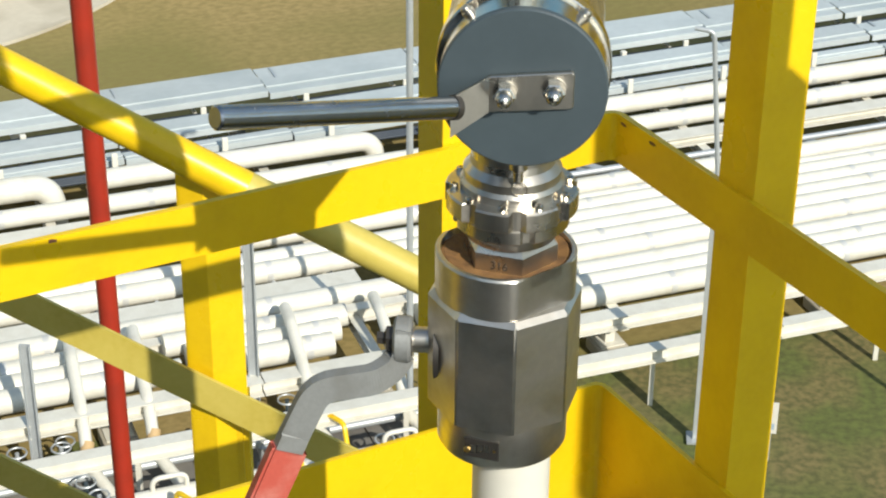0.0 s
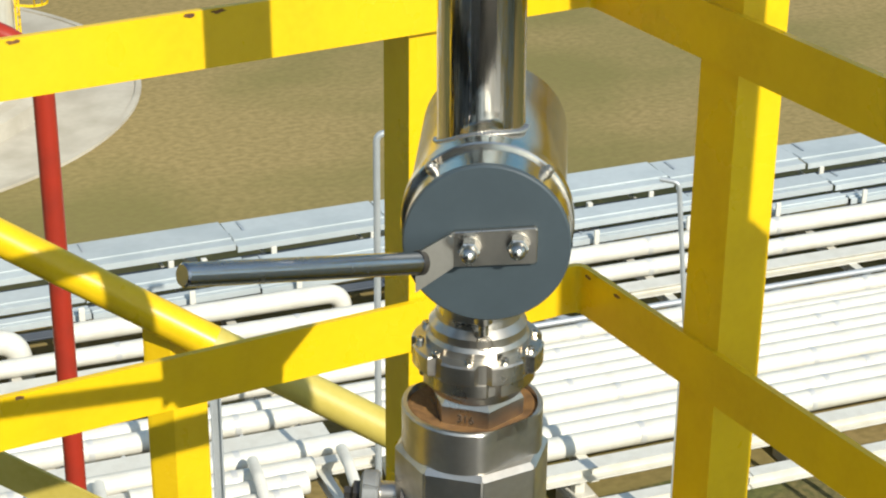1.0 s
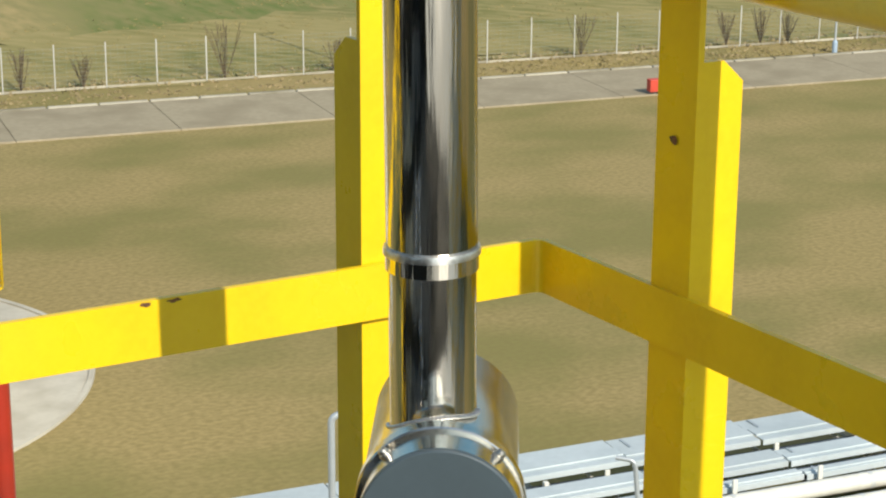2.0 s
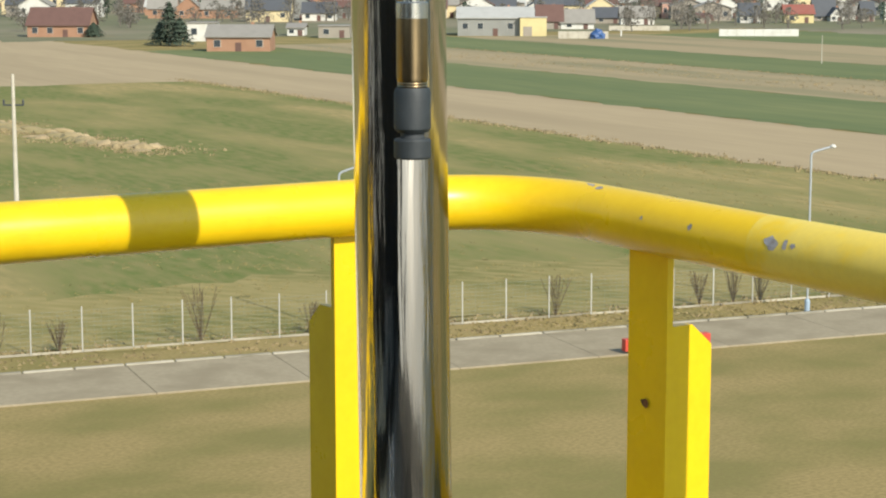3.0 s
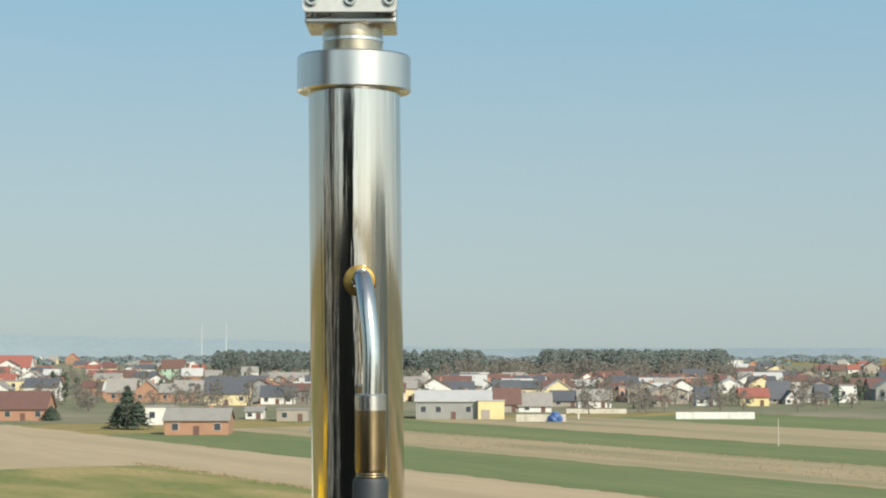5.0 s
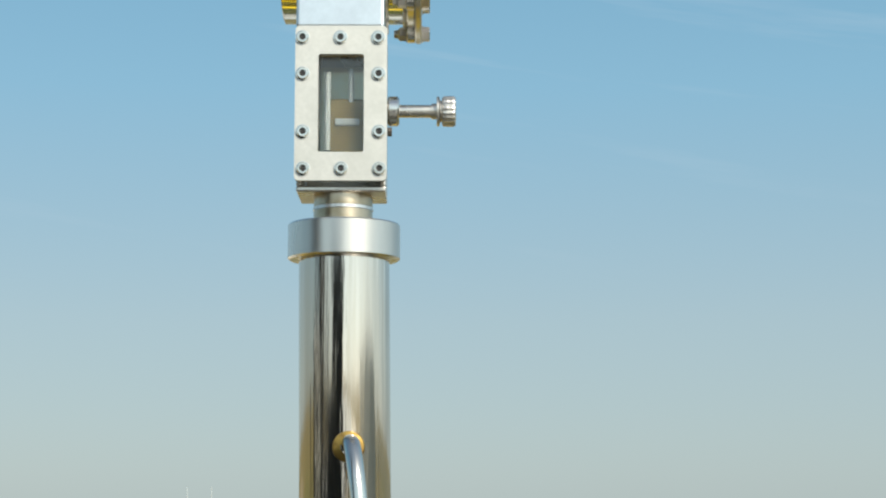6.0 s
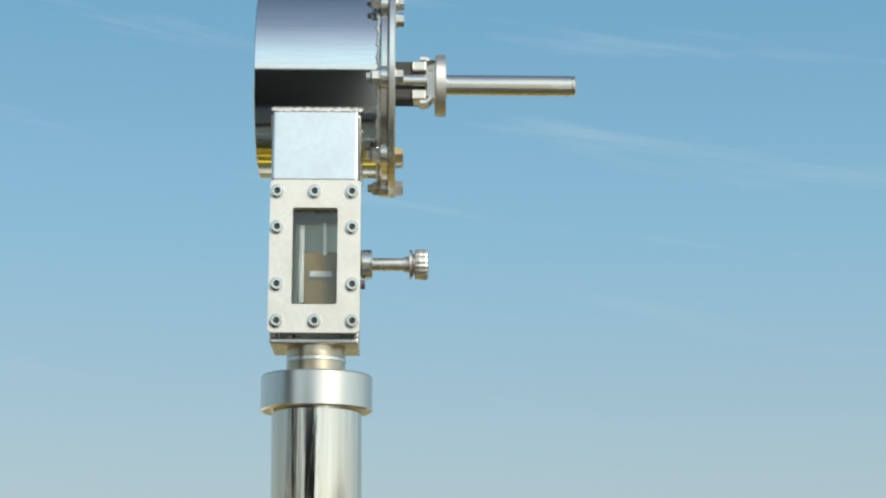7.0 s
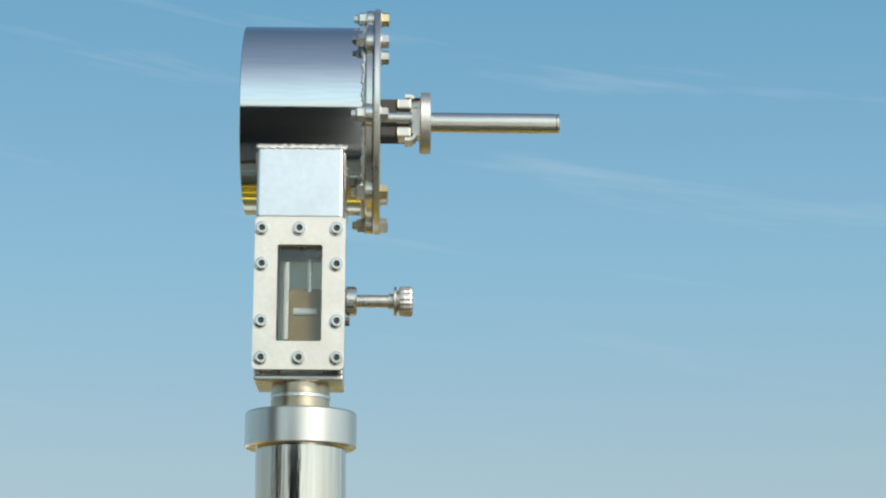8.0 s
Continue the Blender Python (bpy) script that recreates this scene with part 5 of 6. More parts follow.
bm_box(wall, BY1 - BY0 - 0.008, 0.102, (BX - 0.0272, (BY0 + 0.008 + BY1) / 2, BZ0 + 0.049), bevel=0.0008, bm=own)
bm_box(wall, BY1 - BY0 - 0.008, 0.102, (BX + 0.0272, (BY0 + 0.008 + BY1) / 2, BZ0 + 0.049), bevel=0.0008, bm=own)
for dx in (-0.0205, 0.0205):
    bm_box(0.0095, wall, 0.102, (BX + dx, BY1 - 0.002, BZ0 + 0.049), bevel=0.0008, bm=own)
for dz in (0.008, 0.092):
    bm_box(0.0315, wall, 0.016, (BX, BY1 - 0.002, BZ0 + dz), bevel=0.0008, bm=own)
piece("body", own, SATIN, sight)
# front frame with a window cut through it
for name, y0, y1, grow, mat in (("front_frame", BY0, BY0 + 0.0042, 0.0, FRAME), ("gasket_frame", BY0 + 0.0046, BY0 + 0.0085, -0.0006, SATIN)):
    own = bmesh.new()
    hw, z0, z1 = 0.0298 + grow, BZ0 - grow, BZ1 + grow
    wx, wz0, wz1 = 0.0148, 15.7292, 15.7938

    def rounded(cx, hx, za, zb, r, y, k=4):
        out = []
        for sx, sz, a0 in ((1, 1, 0), (-1, 1, 90), (-1, -1, 180), (1, -1, 270)):
            ccx, ccz = cx + sx * (hx - r), (zb - r if sz > 0 else za + r)
            for i in range(k + 1):
                a = radians(a0 + 90 * i / k)
                out.append(own.verts.new((ccx + r * math.cos(a), y, ccz + r * math.sin(a))))
        return out

    of, inf = rounded(BX, hw, z0, z1, 0.0028, y0), rounded(BX, wx, wz0, wz1, 0.0016, y0)
    ob_, inb = rounded(BX, hw, z0, z1, 0.0028, y1), rounded(BX, wx, wz0, wz1, 0.0016, y1)
    n = len(of)
    for i in range(n):
        k = (i + 1) % n
        own.faces.new((of[i], of[k], inf[k], inf[i]))
        own.faces.new((ob_[i], inb[i], inb[k], ob_[k]))
        own.faces.new((of[i], ob_[i], ob_[k], of[k]))
        own.faces.new((inf[i], inf[k], inb[k], inb[i]))
    bmesh.ops.recalc_face_normals(own, faces=own.faces[:])
    frame_part = piece(name, own, mat, sight)
    if name == "front_frame":
        for i, z in enumerate((15.8048, 15.7807, 15.7425, 15.7182)):
            for dx in (-0.0246, 0.0, 0.0246):
                if dx == 0 and i in (1, 2):
                    continue
                c = (BX + dx + (15.76 - z) * 0.012, BY0, z)
                # black hexagon disc paints the shade inside the bolt's socket
                piece("socket", bm_lathe([(0, -0.0001), (0.0019, -0.0001), (0.0019, -0.0012), (0, -0.0012)], 6, c, axis="y"), BLACK, frame_part)
                piece("socket_bolt", bm_lathe([(0, 0), (0.0047, 0), (0.0047, -0.0005), (0.0039, -0.0006), (0.0039, -0.0018), (0.0035, -0.0022), (0.0022, -0.0022), (0.0020, -0.0016), (0.0020, -0.0001), (0, -0.0001)], 18, c, axis="y"), POLISHED, frame_part)
piece("pane", bm_box(0.0325, 0.0014, 0.0680, (BX, BY0 + 0.0075, 15.7615)), GLASS, sight, "clear glass pane")
piece("liquid", bm_box(0.0235, 0.010, 0.037, (BX + 0.003, BY0 + 0.020, 15.7490), bevel=0.002), AMBER, sight, "yellow-brown deposit")
piece("liquid", bm_box(0.016, 0.003, 0.0045, (BX + 0.0035, BY0 + 0.0140, 15.7515), bevel=0.001), MILKY, sight)
piece("back_pane", bm_box(0.034, 0.0015, 0.074, (BX, BY1 - 0.006, 15.7600)), FROST, sight, "stained frosted rear pane")
piece("inner_rod", bm_lathe([(0, 15.733), (0.0022, 15.733), (0.0022, 15.785), (0, 15.785)], 14, (BX - 0.0095, BY0 + 0.016, 0)), MILKY, sight)
piece("inner_rod", bm_lathe([(0, 15.765), (0.0018, 15.765), (0.0018, 15.787), (0, 15.787)], 14, (BX + 0.006, BY0 + 0.016, 0)), MILKY, sight)
# side screw with a knurled knob
KZ = 15.7592
KY = 1.236
piece("side_boss", bm_lathe([(0, 0.0), (0.0085, 0.0), (0.0098, 0.0012), (0.0098, 0.0066), (0.0085, 0.0078), (0, 0.0078)], 32, (-0.0292, KY, KZ), axis="x"), POLISHED, sight)
piece("screw", bm_lathe([(0, 0), (0.0042, 0), (0.0042, 0.022), (0, 0.022)], 24, (-0.0216, KY, KZ), axis="x"), SATIN, sight)
piece("lock_ring", bm_lathe([(0, 0), (0.0052, 0), (0.0052, 0.0035), (0.0098, 0.0036), (0.0098, 0.0052), (0.007, 0.006), (0.007, 0.009), (0, 0.009)], 28, (-0.0005, KY, KZ), axis="x"), SATIN, sight)
own = bmesh.new()
n = 40
rows = []
for h, r in ((0, 0.0088), (0.0008, 0.0098), (0.003, 0.0101), (0.005, 0.0101), (0.0072, 0.0101), (0.0082, 0.0098), (0.009, 0.0088)):
    rows.append([own.verts.new((0.0065 + h, (r - (0.0004 if i % 2 else 0)) * math.cos(2 * math.pi * i / n), (r - (0.0004 if i % 2 else 0)) * math.sin(2 * math.pi * i / n))) for i in range(n)])
for a, b2 in zip(rows, rows[1:]):
    for i in range(n):
        own.faces.new((a[i], a[(i + 1) % n], b2[(i + 1) % n], b2[i]))
own.faces.new(rows[0])
own.faces.new(rows[-1])
bmesh.ops.recalc_face_normals(own, faces=own.faces[:])
own.transform(Matrix.Translation((0, KY, KZ)))
piece("knurled_knob", own, KNURL, sight)
piece("set_screw", bm_lathe([(0, 0), (0.003, 0), (0.003, 0.003), (0, 0.003)], 8, (-0.0292, KY, 15.7455), axis="x"), DARKSTEEL, sight)

# top flap housing: a drum lying across, seen from the side
UZ, UY = 15.8965, 1.279
UX0, UX1 = -0.1010, -0.0195
top = thing("top_flap_housing", (BX, UY, BZ1), "polished stainless drum housing with a bolted end flange", "valve housing")
own = bm_lathe([(0.0, UX0 + 0.004), (0.060, UX0 + 0.004), (0.060, UX0), (0.0655, UX0), (0.0660, UX0 + 0.0005), (0.0660, UX1 + 0.002), (0, UX1 + 0.002)], 120, (0, UY, UZ), axis="x")
piece("drum", own, MIRROR, top)
own = bm_box(0.0575, 0.0560, 0.0490, (BX - 0.0008, BY0 + 0.0295, BZ1 + 0.0240), bevel=0.002, segs=3)
piece("square_neck", own, FRAME_BRIGHT, top)
own = bmesh.new()
for k in range(64):
    p = Vector((BX - 0.029 + 0.058 * k / 63, BY0 + 0.0022, 15.8612 + 0.0005 * math.sin(k * 2.7) + 0.0003 * math.sin(k * 1.1)))
    bmesh.ops.create_icosphere(own, subdivisions=1, radius=0.0017, matrix=Matrix.Translation(p) @ Matrix.Diagonal((1.2, 1, 0.9, 1)))
for k in range(30):
    for x in (BX - 0.0296, BX + 0.0280):
        z = 15.857 - 0.034 * k / 29
        y = UY - math.sqrt(max(0, 0.0662 ** 2 - (z - UZ) ** 2))
        bmesh.ops.create_icosphere(own, subdivisions=1, radius=0.0016, matrix=Matrix.Translation((x, max(y, BY0 + 0.0025), z)))
piece("weld_seam", own, WELD, top)
own = bmesh.new()
for k in range(260):
    a = 2 * math.pi * k / 260
    bmesh.ops.create_icosphere(own, subdivisions=1, radius=0.0016, matrix=Matrix.Translation((UX1 + 0.0012 + 0.0005 * math.sin(k * 0.9) + 0.0004 * math.sin(k * 2.3), UY + 0.0664 * math.cos(a), UZ + 0.0664 * math.sin(a))))
piece("flange_weld", own, WELD, top)
flange = piece("flange", bm_lathe([(0.05, 0), (0.0684, 0), (0.0694, 0.001), (0.0694, 0.0048), (0.0684, 0.0056), (0.05, 0.0056)], 110, (UX1 + 0.0022, UY, UZ), axis="x"), POLISHED, top)
cover = piece("cover_plate", bm_lathe([(0, 0), (0.0782, 0), (0.0790, 0.0008), (0.0790, 0.0036), (0.0782, 0.0044), (0, 0.0044)], 110, (UX1 + 0.0079, UY, UZ), axis="x"), BRUSHED, top)
FX = UX1 + 0.0123
for k in range(8):
    a = radians(103 + 45 * k)
    c = Vector((0, UY + 0.0722 * math.cos(a), UZ + 0.0722 * math.sin(a)))
    piece("hex_bolt", bm_lathe([(0, 0), (0.0060, 0), (0.0060, 0.0008), (0.0052, 0.0009), (0.0052, 0.0048), (0.0045, 0.0056), (0, 0.0056)], 6, c + Vector((FX, 0, 0)), axis="x", phase=k * 0.9, sharp=15), SATIN if k % 3 else BRASSY, cover)
    piece("lug", bm_lathe([(0, 0), (0.0070, 0), (0.0076, 0.0006), (0.0076, 0.0050), (0.0070, 0.0056), (0, 0.0056)], 24, Vector((UX1 + 0.0022, UY + 0.0708 * math.cos(a), UZ + 0.0708 * math.sin(a))), axis="x"), POLISHED, flange)
    piece("nut", bm_lathe([(0, 0), (0.0058, 0), (0.0058, -0.0008), (0.0050, -0.001), (0.0050, -0.0050), (0.0032, -0.0064), (0.0028, -0.0090), (0, -0.0090)], 6, c + Vector((UX1 + 0.0022, 0, 0)), axis="x", phase=k * 0.5, sharp=15), SATIN, flange)
# shaft, fork and disc with the lever rod
HUBX = FX
piece("shaft_block", bm_box(0.022, 0.017, 0.0285, (HUBX + 0.0095, UY, UZ + 0.0008), bevel=0.002), BLACK, cover)
own = bm_lathe([(0, 0.002), (0.0045, 0.002), (0.0045, 0.022), (0, 0.022)], 20, (HUBX, UY - 0.009, UZ + 0.0005), axis="x")
piece("shaft_pin", own, POLISHED, cover)
for dz in (-0.0098, 0.0108):
    piece("shaft_clip", bm_box(0.010, 0.016, 0.0075, (HUBX + 0.0165, UY - 0.003, UZ + dz), bevel=0.0012), SATIN, cover)
piece("fork", bm_tube(arc([Vector((HUBX + 0.017, UY - 0.002, UZ + 0.0165)), Vector((HUBX + 0.0225, UY - 0.002, UZ + 0.0165)), Vector((HUBX + 0.0245, UY - 0.002, UZ + 0.010)), Vector((HUBX + 0.0245, UY - 0.002, UZ - 0.011)), Vector((HUBX + 0.0222, UY - 0.002, UZ - 0.0145)), Vector((HUBX + 0.017, UY - 0.002, UZ - 0.0145))], 0.003), 0, flat=(0.016, 0.0024)), SATIN, cover)
lev = piece("lever_disc", bm_lathe([(0, 0.0), (0.0208, 0.0), (0.0216, 0.0008), (0.0216, 0.0068), (0.0208, 0.0076), (0, 0.0076)], 64, (0.0203, UY, UZ - 0.0002), axis="x"), KNURL, top)
piece("lever_rod", bm_lathe([(0, 0), (0.0071, 0), (0.0071, 0.0885), (0.0064, 0.0890), (0.0066, 0.0892), (0.0071, 0.0897), (0.0071, 0.0908), (0.006, 0.0915), (0, 0.0915)], 36, (0.0272, UY, UZ + 0.0004), axis="x"), POLISHED, lev)

# ---- village ----
def house(x, y, w, d, wall_h, roof_h, wall_mat, roof_mat, gable_front=False, label="", group="village houses"):
    """A house with walls up to its gables, an overhanging roof, windows, a door and a chimney, its front towards -y."""
    names = {"orange_brick": "orange brick", "cream_plaster": "cream", "white_plaster": "white", "green_plaster": "pale green", "yellow_plaster": "yellow",
             "pink_plaster": "pink", "grey_plaster": "grey", "hall_wall": "grey", "red_tiles": "red", "brown_tiles": "brown", "grey_sheet_roof": "grey",
             "dark_roof": "dark", "light_sheet_roof": "light grey"}
    roof_word = names[roof_mat.name] + " pitched roof" if roof_mat else "flat roof"
    ob = thing("house", (x, y, 0), label or f"{names[wall_mat.name]} village house with a {roof_word}", "house", group)
    wall_h = max(wall_h, 1.8)
    hw, hd = w / 2, d / 2
    own = bmesh.new()
    if roof_mat is None:
        bm_box(w, d, wall_h, (x, y, wall_h / 2), bm=own)
        piece("wall", own, wall_mat, ob)
        piece("roof", bm_box(w + 0.4, d + 0.4, 0.25, (x, y, wall_h + 0.1)), R_GREY, ob)
    else:
        span, run = (hw, hd) if gable_front else (hd, hw)
        prof = [(-span, 0), (span, 0), (span, wall_h), (0, wall_h + roof_h), (-span, wall_h)]

        def place(u, v, z):
            return (x + u, y + v, z) if gable_front else (x + v, y + u, z)
        a = [own.verts.new(place(u, -run, z)) for u, z in prof]
        b2 = [own.verts.new(place(u, run, z)) for u, z in prof]
        own.faces.new(a)
        own.faces.new(b2[::-1])
        for i in range(5):
            own.faces.new((a[i], b2[i], b2[(i + 1) % 5], a[(i + 1) % 5]))
        bmesh.ops.recalc_face_normals(own, faces=own.faces[:])
        piece("wall", own, wall_mat, ob)
        for sgn in (-1, 1):
            own = bmesh.new()
            slope = roof_h / span
            e = 0.45
            pts = [(0, wall_h + roof_h + 0.02), (sgn * (span + e), wall_h - slope * e + 0.02), (sgn * (span + e), wall_h - slope * e + 0.22), (0, wall_h + roof_h + 0.24)]
            a = [own.verts.new(place(u, -run - 0.4, z)) for u, z in pts]
            b2 = [own.verts.new(place(u, run + 0.4, z)) for u, z in pts]
            own.faces.new(a)
            own.faces.new(b2[::-1])
            for i in range(4):
                own.faces.new((a[i], b2[i], b2[(i + 1) % 4], a[(i + 1) % 4]))
            bmesh.ops.recalc_face_normals(own, faces=own.faces[:])
            piece("roof", own, roof_mat, ob)
        piece("chimney", bm_box(0.6, 0.6, 1.2, (x + w * 0.18, y + d * 0.08, wall_h + roof_h * 0.85 + 0.3)), BRICK, ob)
    n = max(2, int(w / 3.2))
    floors = max(1, int(wall_h / 2.7))
    for fl in range(floors):
        for i in range(n):
            wx = x - hw + w * (i + 0.5) / n
            if fl == 0 and i == n // 2:
                piece("door", bm_box(min(1.1, w / n * 0.6), 0.1, min(1.7, wall_h * 0.75), (wx, y - hd - 0.03, min(1.7, wall_h * 0.75) / 2)), R_BROWN, ob)
                continue
            h = min(1.3, wall_h / floors * 0.45)
            zc = wall_h / floors * (fl + 0.55)
            win = piece("window", bm_box(min(1.2, w / n * 0.55) + 0.1, 0.08, h + 0.1, (wx, y - hd - 0.02, zc)), PLASTER, ob)
            piece("pane", bm_box(min(1.2, w / n * 0.55), 0.06, h, (wx, y - hd - 0.05, zc)), WINDOW, win)
    return ob


house(-96.1, 437.0, 13.7, 10.3, 2.8, 3.6, BRICK, R_BROWN, False)
house(-138.6, 623.8, 10.2, 7.7, 6.0, 0.0, CREAM, None, False)
house(-280.5, 1260.2, 22.1, 14.0, 5.5, 7.4, PLASTER, R_RED, False)
house(-271.6, 1201.3, 12.3, 9.2, 6.7, 3.5, PLASTER, R_BROWN, True)
house(-249.6, 1080.0, 12.7, 9.5, 3.2, 3.8, BRICK, R_RED, False)
house(-458.8, 2378.0, 15.3, 11.5, 7.0, 6.3, BRICK, R_RED, True)
house(-498.5, 2381.9, 8.4, 7.0, 5.6, 4.9, PLASTER, R_GREY, True)
house(-482.6, 2380.1, 11.2, 8.4, 5.6, 4.9, CREAM, R_GREY, False)
house(-150.5, 1073.3, 12.6, 9.4, 6.3, 4.4, GREEN_WALL, R_BROWN, False)
house(-160.0, 1072.7, 6.9, 7.0, 4.1, 0.0, GREEN_WALL, None, False)
house(-91.1, 594.2, 8.0, 7.0, 3.1, 3.5, BRICK, R_GREY, True)
house(-99.2, 594.5, 8.7, 7.0, 3.3, 3.7, BRICK, R_GREY, False)
house(-82.0, 594.2, 10.1, 7.6, 3.0, 2.4, BRICK, R_GREY, False)
house(-60.2, 411.2, 5.9, 7.0, 3.8, 0.0, PLASTER, None, False)
house(-45.9, 362.1, 11.8, 8.9, 2.8, 1.9, BRICK, R_GREY, False)
house(-62.3, 557.5, 12.7, 9.5, 3.6, 4.2, CREAM, R_DARK, False)
house(-66.1, 643.2, 6.0, 7.0, 3.6, 2.3, PLASTER, R_DARK, True)
house(-69.8, 875.3, 11.0, 8.3, 2.8, 3.1, PLASTER, R_DARK, False)
house(-48.7, 567.8, 9.8, 7.3, 2.5, 2.8, PLASTER, R_DARK, False)
house(-43.4, 444.9, 3.9, 7.0, 1.6, 0.8, PLASTER, R_GREY, False)
house(-33.5, 430.4, 6.9, 7.0, 2.6, 0.0, GREY_WALL, None, False)
house(2.3, 446.8, 17.2, 12.9, 4.1, 2.2, HALL_WALL, R_LIGHT, False)
house(13.2, 717.8, 8.4, 7.0, 1.9, 1.7, BRICK, R_RED, False)
house(24.7, 718.5, 12.6, 9.4, 4.0, 2.3, YELLOW_WALL, R_RED, False)
house(16.3, 492.5, 6.5, 7.0, 2.3, 3.6, GREY_WALL, R_BROWN, False)
house(23.3, 492.3, 8.3, 7.0, 1.4, 3.0, PLASTER, R_GREY, False)
house(34.2, 542.0, 7.9, 7.0, 1.6, 2.5, GREY_WALL, R_DARK, False)
house(41.5, 531.0, 9.1, 7.0, 2.2, 2.6, PLASTER, R_GREY, False)
house(-8.9, 966.2, 7.1, 7.0, 2.5, 3.7, PLASTER, R_DARK, True)
house(54.2, 897.3, 8.1, 7.0, 2.4, 2.1, PLASTER, R_BROWN, True)
house(43.5, 757.3, 9.1, 7.0, 1.8, 1.5, PLASTER, R_RED, False)
house(60.9, 814.5, 9.5, 7.1, 2.9, 3.3, PLASTER, R_RED, True)
house(56.0, 595.7, 3.8, 7.0, 4.5, 0.0, PINK_WALL, None, False)
house(104.9, 959.3, 7.3, 7.0, 2.0, 1.1, PLASTER, R_GREY, False)
house(87.2, 734.4, 6.7, 7.0, 2.4, 1.7, CREAM, R_BROWN, False)
house(83.1, 645.3, 5.3, 7.0, 2.3, 2.3, PINK_WALL, R_RED, False)
house(74.2, 546.3, 5.6, 7.0, 2.4, 3.0, PLASTER, R_DARK, False)
house(122.3, 960.1, 14.3, 10.7, 3.1, 2.2, CREAM, R_LIGHT, False)
house(133.7, 924.1, 7.6, 7.0, 2.4, 0.8, PLASTER, R_LIGHT, False)
house(87.8, 545.9, 8.1, 7.0, 2.7, 2.2, YELLOW_WALL, R_RED, False)
house(123.5, 743.0, 5.6, 7.0, 2.8, 3.3, PLASTER, R_RED, True)
house(98.9, 568.8, 6.3, 7.0, 1.3, 4.6, GREY_WALL, R_DARK, False)
house(101.3, 562.7, 3.6, 7.0, 1.6, 2.0, PLASTER, R_DARK, True)
house(109.1, 580.9, 6.3, 7.0, 1.9, 2.0, PLASTER, R_GREY, False)
house(110.3, 562.4, 3.6, 7.0, 2.3, 3.3, GREY_WALL, R_DARK, False)
house(121.3, 580.5, 5.3, 7.0, 5.1, 0.0, PLASTER, None, False)
house(166.8, 762.4, 6.0, 7.0, 2.0, 1.8, PLASTER, R_RED, False)
house(260.0, 1740.8, 20.8, 14.0, 7.1, 0.0, PLASTER, None, False)
house(164.3, 821.8, 5.5, 7.0, 1.7, 2.6, PLASTER, R_DARK, True)
house(-11.7, 665.1, 3.5, 7.0, 2.3, 1.9, CREAM, R_RED, True)
house(-121.8, 669.5, 6.9, 7.0, 3.3, 1.8, BRICK, R_BROWN, False)
house(-190.9, 1076.8, 14.5, 10.9, 2.8, 2.2, BRICK, R_RED, False)
house(-159.7, 745.4, 7.6, 7.0, 2.4, 2.8, GREY_WALL, R_GREY, False)
house(168.3, 1094.3, 9.6, 7.2, 2.6, 1.9, CREAM, R_RED, False)
house(60.2, 541.2, 4.7, 7.0, 1.3, 0.9, GREY_WALL, R_BROWN, False)

# more houses deeper in the village
rng = random.Random(21)
walls = [PLASTER, PLASTER, GREY_WALL, CREAM, BRICK, GREY_WALL, HALL_WALL, PLASTER]
roofs = [R_RED, R_DARK, R_GREY, R_BROWN, R_GREY, R_DARK, R_BROWN, R_LIGHT]
for i in range(230):
    dist = 600 + 1500 * rng.random() ** 1.5
    x = dist * rng.uniform(-0.255, 0.25)
    if -0.1 < x / dist + 0.0 < 0.14 and dist > 860:
        dist = rng.uniform(560, 860)
        x = dist * rng.uniform(-0.1, 0.14)
    k = 0.8 + 0.35 * rng.random()
    house(x, dist, 10 * k, 8 * k, rng.uniform(2.6, 4.6), rng.uniform(1.8, 3.2), rng.choice(walls), rng.choice(roofs), rng.random() < 0.3)

# walls and yard fences at the front of the village
for name, x, y, w, h, mat, label in (("yard_wall", 62.0, 439, 18.0, 1.6, PLASTER, "long white rendered yard wall"), ("yard_wall", 21.5, 424, 11.0, 1.6, CONCRETE, "grey concrete panel yard wall"),
                                     ("yard_wall", 38.0, 478, 15.0, 1.2, CONCRETE, "low pale concrete yard wall"), ("yard_wall", 6.0, 441, 14, 1.0, HALL_WALL, "dark low yard fence by the hall")):
    yw = thing(name, (x, y, 0), label, "wall", "yard walls")
    n = max(2, int(w / 2))
    for i in range(n):
        piece("panel", bm_box(w / n - 0.04, 0.2, h, (x - w / 2 + w * (i + 0.5) / n, y, h / 2), bevel=0.02, segs=1), mat, yw)
hall = thing("yellow_annex", (10.9, 439.5, 0), "yellow rendered gable front of the grey hall", "building")
piece("wall", bm_box(6.0, 2.0, 4.2, (10.9, 439.6, 2.1), bevel=0.02), YELLOW_WALL, hall)
piece("gate", bm_box(2.0, 0.1, 2.2, (9.6, 438.58, 1.1)), GREY_WALL, hall)
piece("roof", bm_box(6.4, 2.4, 0.2, (10.9, 439.6, 4.3), bevel=0.02), R_LIGHT, hall)
tarp = thing("blue_tarpaulin", (23.9, 424, 0), "crumpled bright blue tarpaulin over a heap", "tarpaulin")
own = bmesh.new()
bmesh.ops.create_icosphere(own, subdivisions=3, radius=1)
for v in own.verts:
    v.co *= 1 + 0.3 * noise.noise(v.co * 2.2)
own.transform(Matrix.Translation((24.6, 423.5, 0.4)) @ Matrix.Diagonal((1.6, 1.2, 1.7, 1)))
piece("cloth", own, TARP, tarp)
